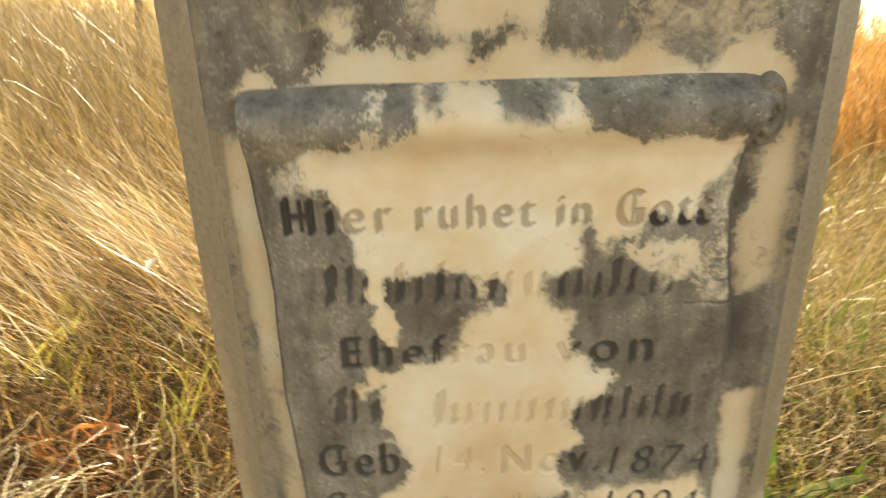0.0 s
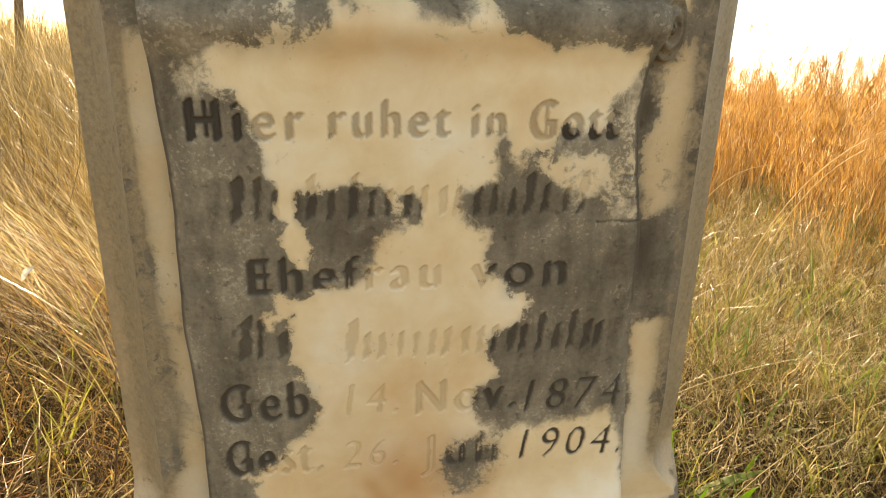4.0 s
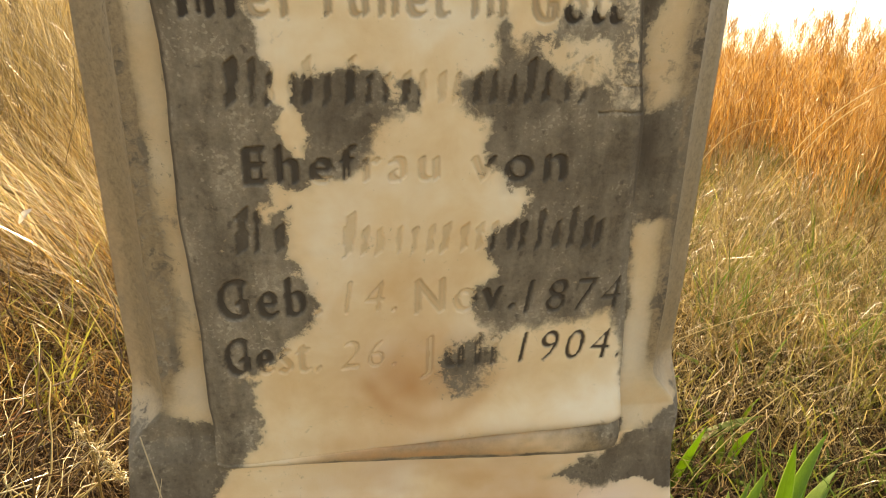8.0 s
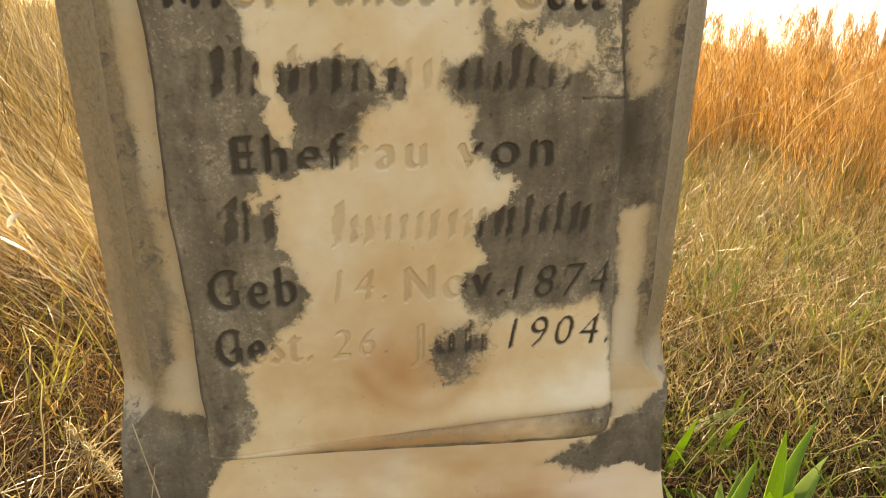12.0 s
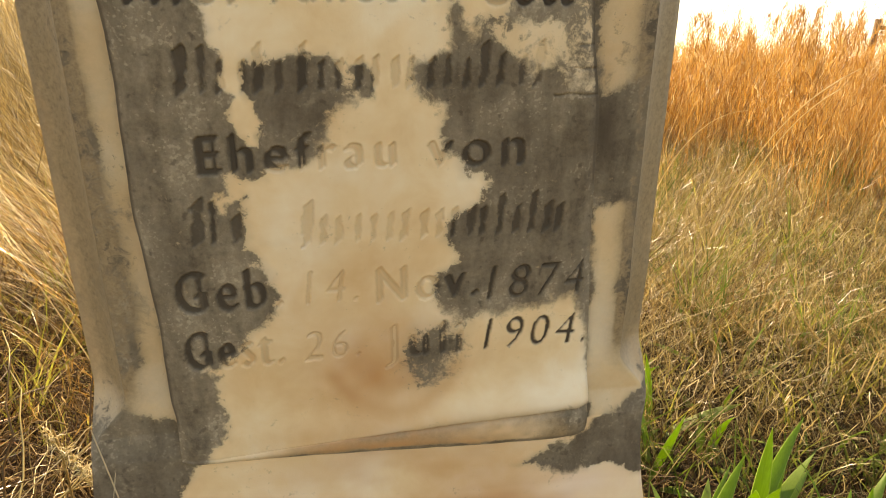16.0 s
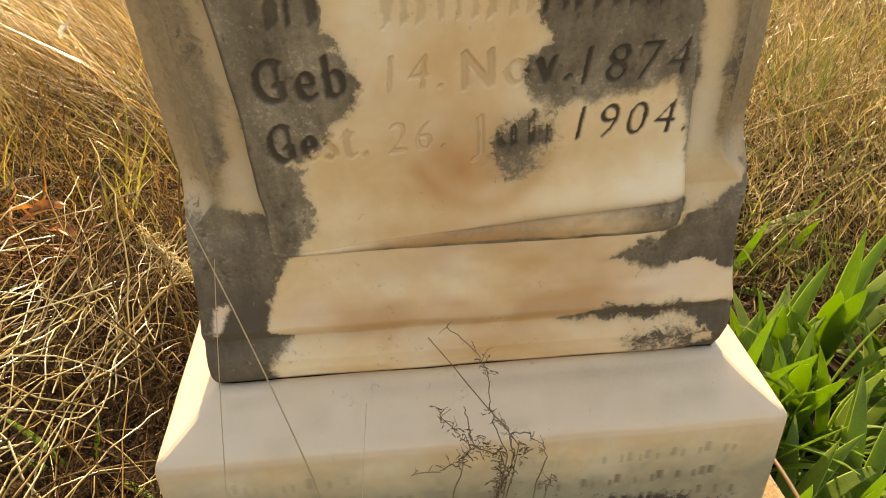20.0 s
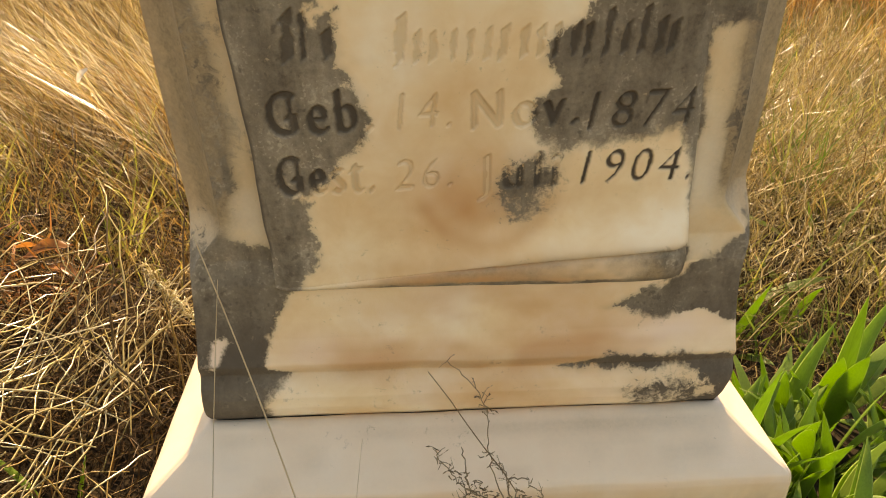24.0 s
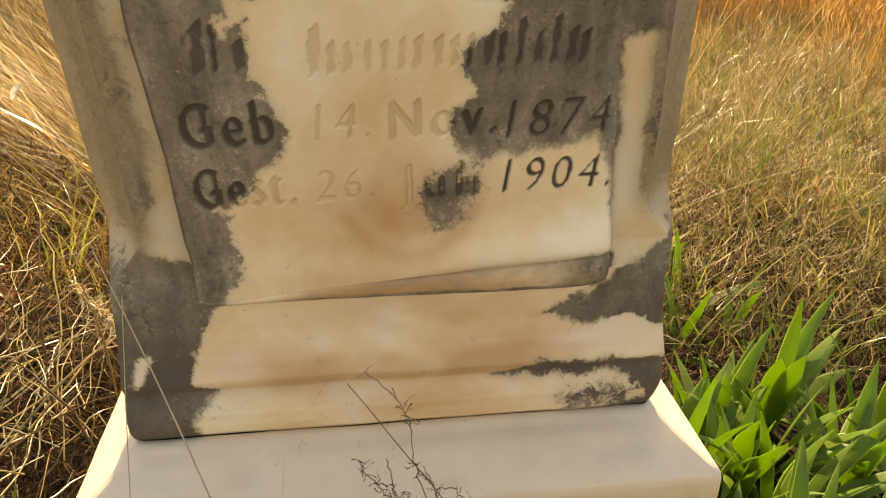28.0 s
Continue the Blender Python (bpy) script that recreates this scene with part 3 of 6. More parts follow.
def groove_field(X, Z):
    """1 inside the incised letters and 0 outside, on a regular grid."""
    G, digits = np.zeros(X.shape), np.zeros(X.shape)
    x0, z0 = X[0, 0], Z[0, 0]
    dx, dz = X[0, 1] - X[0, 0], Z[1, 0] - Z[0, 0]
    for text, cx, base, width, cap in LINES:
        v, tris = glyph_triangles(text)
        sheet = digits if text[0] in "0123456789" else G
        px, pz = (cx + v[:, 0] * width - x0) / dx, (base + v[:, 1] * cap - z0) / dz
        for a, b, c in tris:
            xs, zs = px[[a, b, c]], pz[[a, b, c]]
            i0, i1 = max(int(xs.min()), 0), min(int(xs.max()) + 2, G.shape[1])
            j0, j1 = max(int(zs.min()), 0), min(int(zs.max()) + 2, G.shape[0])
            det = (zs[1] - zs[2]) * (xs[0] - xs[2]) + (xs[2] - xs[1]) * (zs[0] - zs[2])
            if i1 <= i0 or j1 <= j0 or abs(det) < 1e-9:
                continue
            jj, ii = np.mgrid[j0:j1, i0:i1]
            u = ((zs[1] - zs[2]) * (ii - xs[2]) + (xs[2] - xs[1]) * (jj - zs[2])) / det
            w = ((zs[2] - zs[0]) * (ii - xs[2]) + (xs[0] - xs[2]) * (jj - zs[2])) / det
            sheet[j0:j1, i0:i1][(u > -0.02) & (w > -0.02) & (u + w < 1.02)] = 1
    # a broad nib held aslant: strokes thicken across its edge, and the ends of the stems come to points
    nib = G.copy()
    for k in range(-3, 4):
        nib = np.maximum(nib, np.roll(np.roll(G, round(0.8 * k), 0), k, 1))
    for k in (-1, 0, 1):
        nib = np.maximum(nib, np.roll(np.roll(digits, k, 0), k, 1))
    G = nib
    for hx, h0, h1 in HAIRLINES:
        G[(np.abs(X - hx) < 0.0012) & (Z > h0) & (Z < h1)] = 0.9
    # fine cracks in from one edge
    for c0, c1, cz in ((0.114, 0.150, 0.2555), (0.126, 0.150, 0.2725), (0.129, 0.150, 0.2875)):
        G[(X > c0) & (X < c1) & (np.abs(Z - cz - 0.0012 * value_noise(X, Z * 0, 0.009, 92)) < 0.0006)] = 0.8
    rng = random.Random(12)
    for cx, cz, rx, rz, count in NAME_BARS:
        for k in range(count):
            pitch = 2 * rx / count
            bx = cx - rx + (k + 0.5 + rng.uniform(-0.16, 0.16)) * pitch
            wide = (0.36 if k == 0 else rng.uniform(0.19, 0.29)) * pitch
            top = rz if k == 0 or rng.random() < 0.22 else rz * rng.uniform(0.25, 0.42)
            cut = 0.55 + 0.45 * step01(-0.5, 0.2, value_noise(X, Z, 0.007, 91))
            bar = (np.abs(X - bx - 0.06 * (Z - cz)) < wide * cut) & (Z - 0.8 * (X - bx) > cz - rz) & (Z - 0.8 * (X - bx) < cz + top)
            G[bar] = np.maximum(G[bar], rng.uniform(0.75, 1.0))
    for _ in range(2):
        G[1:-1, 1:-1] = (4 * G[1:-1, 1:-1] + 2 * (G[:-2, 1:-1] + G[2:, 1:-1] + G[1:-1, :-2] + G[1:-1, 2:]) + G[:-2, :-2] + G[2:, 2:] + G[:-2, 2:] + G[2:, :-2]) / 16
    return G


def build_scroll():
    nx, nz = 640, 800
    xs, zs = np.linspace(-0.17, 0.17, nx), np.linspace(-0.032, 0.412, nz)
    X, Z = np.meshgrid(xs, zs)
    G = groove_field(X, Z)
    right = np.interp(Z, [-0.03, 0.0, 0.09, 0.17, 0.25, 0.29, 0.33, 0.36, 0.385, 0.41], [0.162, 0.161, 0.157, 0.153, 0.1475, 0.141, 0.1375, 0.141, 0.149, 0.150])
    left = np.interp(Z, [-0.03, 0.1, 0.2, 0.3, 0.36, 0.41], [-0.160, -0.160, -0.163, -0.160, -0.163, -0.166]) + 0.0012 * value_noise(Z, Z * 0, 0.03, 21)
    bottom = -0.018 - 0.026 * (X + 0.16)
    top = 0.405
    # squeeze the sheet's columns and rows between its edges
    s = (X - xs[0]) / (xs[-1] - xs[0])
    PX = left + (right - left) * s
    v = (Z - zs[0]) / (zs[-1] - zs[0])
    low = -0.018 - 0.026 * (PX + 0.16)
    PZ = low + (top - low) * v
    # groove and stain are sampled where the squeezed points come to lie
    jx = np.clip(np.round((PX - xs[0]) / (xs[1] - xs[0])).astype(int), 0, nx - 1)
    jz = np.clip(np.round((PZ - zs[0]) / (zs[1] - zs[0])).astype(int), 0, nz - 1)
    G = G[jz, jx]
    worn = np.clip(0.55 + 0.5 * painted(PX, PZ, 1, SCROLL), 0.6, 1.0)
    Y = 0.0015 * value_noise(PX, PZ, 0.12, 31) + 0.0004 * value_noise(PX, PZ, 0.012, 32)
    # top roll
    a = np.clip((PZ - 0.352) / (top - 0.352), 0, 1)
    Y += np.where(a > 0, -0.009 * np.sin(np.pi * np.clip(a * 1.12, 0, 1)) * step01(0, 0.7, a) + 0.020 * np.clip(a - 0.72, 0, 1) ** 2 / 0.0784, 0)
    # bottom curl, thicker towards one end
    h = np.interp(PX, [-0.13, -0.04, 0.06, 0.16], [0.0045, 0.0135, 0.0240, 0.0315])
    k = (PZ - low) / h
    lip = -0.004 - 0.007 * step01(-0.1, 0.12, PX)
    Y += np.where(k > 1, lip * np.exp(-(((PZ - low - h) / 0.024) ** 2)), lip * (0.80 + 0.42 * np.sin(np.pi * np.clip(k, 0, 1)) ** 0.8) + 0.0022 * np.exp(-(((k - 1) / 0.09) ** 2)) * step01(-0.06, 0.02, PX))
    # edges roll back a little and wave
    e = np.minimum(PX - left, right - PX)
    Y += 0.004 * np.exp(-((e / 0.006) ** 2)) - 0.003 * np.exp(-(((right - PX) / 0.02) ** 2)) * np.sin(PZ * 30)
    Gd = G
    Y += 0.0024 * G * worn
    # skirt down to the die
    P = np.stack([PX, Y, PZ], -1)
    P[0, :, 1] = P[-1, :, 1] = P[:, 0, 1] = P[:, -1, 1] = 0.0195
    stain_shade = painted(PX, PZ, 1, SCROLL)
    # shade in the creases along both upright edges, painted as dark lines
    rim = step01(0.0035, 0.001, right - PX) * step01(0.18, 0.21, PZ) * step01(0.37, 0.35, PZ)
    rim = np.maximum(rim, step01(0.0032, 0.0012, PX - left) * step01(0.0, 0.02, PZ) * step01(0.37, 0.35, PZ))
    stain_shade = stain_shade + (1.2 - stain_shade) * rim
    # shadow under the scroll's bottom edge, painted in as a dark line
    stain_shade = stain_shade + 2.8 * np.exp(-(((PZ - low) / 0.0042) ** 2)) * step01(-0.12, -0.03, PX) * (0.8 + 0.6 * cloud(PX, PZ, 0.03, 47))
    rust = 0.55 * np.exp(-(((PX + 0.02) / 0.065) ** 2) - (((PZ - 0.11) / 0.10) ** 2)) + 0.5 * np.exp(-(((PX + 0.0) / 0.09) ** 2) - (((PZ - 0.045) / 0.03) ** 2)) + 0.35 * np.exp(-(((PX + 0.02) / 0.04) ** 2) - (((PZ - 0.37) / 0.03) ** 2))
    rust = rust * (0.7 + 0.5 * cloud(PX, PZ, 0.045, 41)) + 0.12 + 0.35 * np.exp(-(((PZ + 0.003) / 0.012) ** 2)) * step01(-0.15, -0.05, PX)
    ring = np.hypot(PX - 0.005, PZ - 0.062)
    rust = 0.8 * rust + 0.3 * np.exp(-(((ring - 0.048) / 0.007) ** 2)) * step01(0.065, 0.045, PZ) + 0.25 * step01(0.05, 0.02, ring)
    # the rolled edge: pale and rusty along most of it, dark at its thick end; shade is painted along its top and foot
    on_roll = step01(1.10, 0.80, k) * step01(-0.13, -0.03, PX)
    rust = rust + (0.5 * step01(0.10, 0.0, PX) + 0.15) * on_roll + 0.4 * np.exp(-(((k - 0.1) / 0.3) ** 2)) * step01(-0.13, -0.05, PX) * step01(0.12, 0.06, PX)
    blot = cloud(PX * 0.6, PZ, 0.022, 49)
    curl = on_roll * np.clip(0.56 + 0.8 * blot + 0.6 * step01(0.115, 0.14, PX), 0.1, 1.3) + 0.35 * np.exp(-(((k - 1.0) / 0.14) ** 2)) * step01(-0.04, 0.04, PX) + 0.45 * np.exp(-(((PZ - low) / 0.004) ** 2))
    stain_shade = stain_shade + on_roll * (0.25 * blot - 0.55 * step01(0.13, 0.10, PX)) * step01(0.004, 0.008, PZ - low)
    darkness = 0.30 * value_noise(PX, PZ * 0.7, 0.035, 43) + 0.15 * value_noise(PX, PZ, 0.012, 44) + 0.42 * step01(0.0, 0.05, PX) * step01(0.10, 0.14, PZ) * step01(0.29, 0.25, PZ) * step01(0.155, 0.09, PX) + 0.55 * np.exp(-(((PX + 0.052) / 0.032) ** 2) - (((PZ - 0.255) / 0.032) ** 2))
    # includes a narrow wedge of painted shadow at the scroll's right edge
    darkness = darkness + 0.4 * np.exp(-(((PX - 0.065) / 0.02) ** 2) - (((PZ - 0.285) / 0.03) ** 2)) + 0.5 * step01(0.012, 0.0, right - PX) * step01(0.17, 0.21, PZ) * step01(0.30, 0.26, PZ) + 0.25 * np.exp(-(((PX + 0.150) / 0.010) ** 2)) + 0.55 * np.exp(-(((PX - 0.03) / 0.03) ** 2) - (((PZ - 0.06) / 0.03) ** 2))
    ink = 1.0 * step01(0.060, 0.070, PX) * step01(0.097, 0.092, PZ) + 0.45 * step01(0.31, 0.315, PZ) + 0.12
    # the top roll is coloured lighter to stand for skylight on it
    me = grid_mesh("scroll", P, {"stain_shade": stain_shade, "rust": np.clip(rust, 0, 1), "groove": G * np.clip(np.maximum(worn * 1.3, ink), 0, 1), "ink": ink, "haze_shade": np.clip(curl, 0, 1), "darkness": np.clip(darkness + rim - 0.35 * step01(0.355, 0.375, PZ), 0, 1)})
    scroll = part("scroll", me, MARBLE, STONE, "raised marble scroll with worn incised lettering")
    # the floors of the letters, one piece for each word
    flat = Y - 0.0024 * Gd * worn
    for text, cx, base, width, cap in LINES:
        v, tris = glyph_triangles(text)
        x, z = cx + v[:, 0] * width, base + v[:, 1] * cap
        row = np.clip(np.round((z - low.mean()) / (top - low.mean()) * (nz - 1)).astype(int), 0, nz - 1)
        col = np.clip(np.round((x + 0.161) / (0.161 + 0.152) * (nx - 1)).astype(int), 0, nx - 1)
        y = flat[row, col] + 0.0022 * worn[row, col]
        word = mesh_of("inscription_word", np.stack([x, y, z], 1), tris, False)
        here = painted(x, z, 1, SCROLL)
        dark = 1.0 * step01(0.060, 0.070, x) * step01(0.097, 0.092, z) + 0.4 * step01(0.31, 0.315, z) + 0.12
        for key, values in (("stain_shade", here), ("groove", np.clip(np.maximum(0.75 + 0.35 * here, 1.2 * dark), 0.4, 1)), ("ink", dark), ("rust", 0.35 + 0 * x), ("darkness", 0.4 + 0 * x)):
            at = word.attributes.new(key, "FLOAT", "POINT")
            at.data.foreach_set("value", values.astype(np.float32))
        part("inscription_word", word, MARBLE, scroll, "incised worn lettering")


def shaft_profile(z):
    """Half width, chamfer width, chamfer depth and front place of the die at the height z."""
    hw = np.interp(z, [-0.164, -0.144, -0.10, -0.02, 0.1, 0.42, 0.7], [0.226, 0.234, 0.233, 0.227, 0.2255, 0.218, 0.212])
    ch = 0.030 * step01(-0.012, 0.035, z) + 0.0015
    front = np.interp(z, [-0.160, -0.158, -0.154, -0.147, -0.137, -0.126, -0.117, -0.111, -0.107, -0.103, -0.097, -0.088, -0.075, -0.055, -0.02, 0.0, 0.7], [-0.004, -0.010, -0.0150, -0.0190, -0.0215, -0.0205, -0.0165, -0.0115, -0.0090, -0.0105, -0.0115, -0.0065, -0.0015, 0.003, 0.008, 0.016, 0.018])
    return hw, ch, front


def build_shaft():
    zs = np.concatenate([np.linspace(-0.160, 0.05, 150), np.linspace(0.053, 0.60, 140)])
    hw, ch, front = shaft_profile(zs)
    back = 0.23
    u = np.linspace(-1, 1, 121)
    rows = []
    for z, w, c, f in zip(zs, hw, ch, front):
        fx = u * (w - c)
        k = np.linspace(0, 1, 9)[1:]
        cove = 0.18 * c * np.sin(np.pi * k)
        rx, ry = w - c + c * k - cove * 0.7, f + c * 1.05 * k + cove * 0.7
        pts = [(x, f) for x in fx] + list(zip(rx, ry)) + [(w, 0.12), (w, back), (0.0, back), (-w, back), (-w, 0.12)] + list(zip(-rx[::-1], ry[::-1]))
        rows.append(pts)
    A = np.array(rows)
    P = np.concatenate([A, np.broadcast_to(zs[:, None, None], (*A.shape[:2], 1))], -1)
    # one lower corner is worn round
    lowc = step01(-0.108, -0.150, P[..., 2]) * (P[..., 0] > 0)
    P[..., 0] -= 0.011 * lowc * step01(0.12, 0.23, P[..., 0])
    # the foot stands in a little on the same side
    P[..., 0] -= 0.009 * step01(0.02, -0.04, P[..., 2]) * step01(0.12, 0.23, P[..., 0])
    # the foot settles with the stone below it
    P[..., 2] -= 0.045 * P[..., 0] * (1 - step01(-0.10, 0.0, P[..., 2]))
    P[..., 1] += 0.0012 * value_noise(P[..., 0] * 1.0, P[..., 2], 0.05, 51)
    z = np.broadcast_to(zs[:, None], P.shape[:2])
    stain_shade = painted(P[..., 0], P[..., 2], 0.85, FRAME)
    foot = painted(P[..., 0], P[..., 2], 1.0, FOOT)
    stain_shade = np.where(P[..., 2] < -0.022, foot, stain_shade)
    n = len(u)
    corner = np.zeros(stain_shade.shape)
    corner[:, n:n + 8] = corner[:, -8:] = step01(-0.012, 0.03, z[:, :1])
    # a soft dark run of grime down the inner edge of each chamfer, and over the border beside it
    seam = np.zeros(stain_shade.shape)
    for c, v in enumerate((1.0, 0.95, 0.8, 0.55, 0.3, 0.1)):
        seam[:, n + c] = seam[:, -1 - c] = v
    inner = (hw - ch)[:, None] - np.abs(P[:, :n, 0])
    seam[:, :n] = np.where(P[:, :n, 0] > 0, 1.0, 0.9) * np.exp(-((inner / np.where(P[:, :n, 0] > 0, 0.012, 0.010)) ** 2))
    seam *= step01(0.0, 0.06, z) * np.clip(0.75 + 0.5 * cloud(P[..., 0] * 0.5, z, 0.05, 53), 0, 1.1)
    corner[:, :3] = corner[:, n - 3:n] = 0.5 * step01(0.03, 0.08, z[:, :1])
    stain_shade = stain_shade + (-0.75 - stain_shade) * corner + 0.35 * seam
    haze_shade = (0.50 + 0.25 * (P[..., 0] > 0) + 0.3 * step01(0.1, 0.4, z)) * corner * step01(0.0, 0.06, z) + 1.25 * seam + 0.95 * np.exp(-(((P[..., 0] + 0.188) / 0.013) ** 2) - (((z - 0.125) / 0.06) ** 2)) * np.clip(0.8 + 0.6 * cloud(P[..., 0], z, 0.03, 58), 0, 1.2) * (z > 0) + 0.22 * (z > -0.02) + 0.30 * np.exp(-(((P[..., 2] + 0.101) / 0.007) ** 2)) * step01(0.17, 0.08, np.abs(P[..., 0] + 0.03))
    rust = 1.1 * np.exp(-(((z + 0.050) / 0.035) ** 2) - (((P[..., 0] - 0.03) / 0.10) ** 2)) + 0.9 * np.exp(-(((z + 0.128) / 0.020) ** 2) - (((P[..., 0] + 0.0) / 0.08) ** 2)) + 0.25 + 3.2 * np.exp(-(((P[..., 2] + 0.094) / 0.016) ** 2)) * step01(0.19, 0.05, np.abs(P[..., 0] + 0.01)) * np.clip(0.70 + 0.9 * cloud(P[..., 0] * 0.7, P[..., 2], 0.045, 46), 0.1, 2)
    rust = (rust * (0.75 + 0.6 * cloud(P[..., 0] * 0.6, P[..., 2] * 1.6, 0.05, 48))) + 0.45 * corner
    pale = np.exp(-(((P[..., 0] - 0.17) / 0.06) ** 2) - (((P[..., 2] + 0.085) / 0.018) ** 2)) + 0.8 * np.exp(-(((P[..., 0] + 0.14) / 0.04) ** 2) - (((P[..., 2] + 0.085) / 0.02) ** 2)) + 0.6 * np.exp(-(((P[..., 0] - 0.12) / 0.05) ** 2) - (((P[..., 2] + 0.14) / 0.02) ** 2))
    pale = pale + 1.4 * np.exp(-(((P[..., 0] + 0.214) / 0.016) ** 2) - (((P[..., 2] + 0.077) / 0.018) ** 2))
    pale = np.clip(pale * (0.8 + 0.6 * cloud(P[..., 0], P[..., 2], 0.03, 57)), 0, 1)
    # the last two terms deepen the shadows painted beside the scroll
    me = grid_mesh("die", P, {"stain_shade": stain_shade, "rust": 1 - np.exp(-0.9 * np.clip(rust, 0, 3)), "haze_shade": haze_shade, "white": pale, "darkness": 0.25 + 0.35 * value_noise(P[..., 0], P[..., 2], 0.04, 45) + 0.60 * step01(0.03, -0.05, P[..., 2]) + 0.25 * seam + 0.9 * np.exp(-(((P[..., 0] - 0.160) / 0.009) ** 2) - (((P[..., 2] - 0.218) / 0.028) ** 2)) + 0.9 * np.exp(-(((P[..., 0] - 0.148) / 0.008) ** 2) - (((P[..., 2] - 0.330) / 0.018) ** 2))}, closed=True)
    part("die", me, MARBLE, STONE, "tapering marble die with chamfered corners ending in stops")
    # crowned cap closing the top, out of sight
    top = P[-1]
    m = np.array([0, 0.12, 0.0])
    ring = [top, top * [0.9, 1, 1] + [0, 0, 0.03], top * [0.5, 0.6, 1] + [0, 0.048, 0.06], np.broadcast_to([0, 0.12, 0.665], top.shape)]
    Q = np.array(ring)
    part("cap", grid_mesh("cap", Q, {"stain_shade": np.full(Q.shape[:2], 0.6), "rust": np.zeros(Q.shape[:2])}, closed=True), MARBLE, STONE)


def roll_end():
    """The rolled-up end of the scroll's top, a shallow spiral boss."""
    V, Fc = [], []
    n, m = 40, 12
    for k in range(m + 1):
        r = k / m
        for j in range(n):
            an = 2 * math.pi * j / n
            turn = (an / (2 * math.pi) + r * 2.2) % 1.0
            rise = (0.006 * (1 - r * r) + 0.0022 * math.cos(2 * math.pi * turn)) * (1 if k < m else 0)
            V.append((0.1505 + 0.0105 * r * math.cos(an) + 0.002, 0.016 - rise - 0.006, 0.382 + 0.022 * r * math.sin(an)))
            if k:
                Fc.append(((k - 1) * n + j, (k - 1) * n + (j + 1) % n, k * n + (j + 1) % n, k * n + j))
    for j in range(n):
        an = 2 * math.pi * j / n
        V.append((0.1525 + 0.0115 * math.cos(an), 0.020, 0.382 + 0.023 * math.sin(an)))
        Fc.append((m * n + j, m * n + (j + 1) % n, (m + 1) * n + (j + 1) % n, (m + 1) * n + j))
    me = mesh_of("roll_end", V, Fc)
    at = me.attributes.new("stain_shade", "FLOAT", "POINT")
    at.data.foreach_set("value", np.full(len(V), 0.9, np.float32))
    part("roll_end", me, MARBLE, STONE, "spiral end of the rolled scroll, dark with lichen")


build_scroll()
roll_end()
build_shaft()

BASE_POSE = pose(-0.008, 0.105, -0.1575, -6.0, 2.6, 0)     # the base stands more level than the die on it


# eroded lines on the base: start x, end x, middle z, letter height, wear
BASE_LINES = [
    (-0.225, -0.110, -0.076, 0.015, 0.30), (0.010, 0.070, -0.076, 0.013, 0.2), (0.090, 0.235, -0.075, 0.015, 0.40),
    (-0.225, -0.150, -0.107, 0.016, 0.45), (-0.100, -0.010, -0.107, 0.013, 0.25), (0.050, 0.235, -0.106, 0.015, 0.85),
    (-0.200, -0.130, -0.134, 0.015, 0.5), (-0.080, 0.020, -0.134, 0.014, 0.3), (0.115, 0.240, -0.132, 0.016, 1.0),
    (-0.120, -0.010, -0.160, 0.015, 0.5), (0.010, 0.210, -0.158, 0.016, 0.9),
]


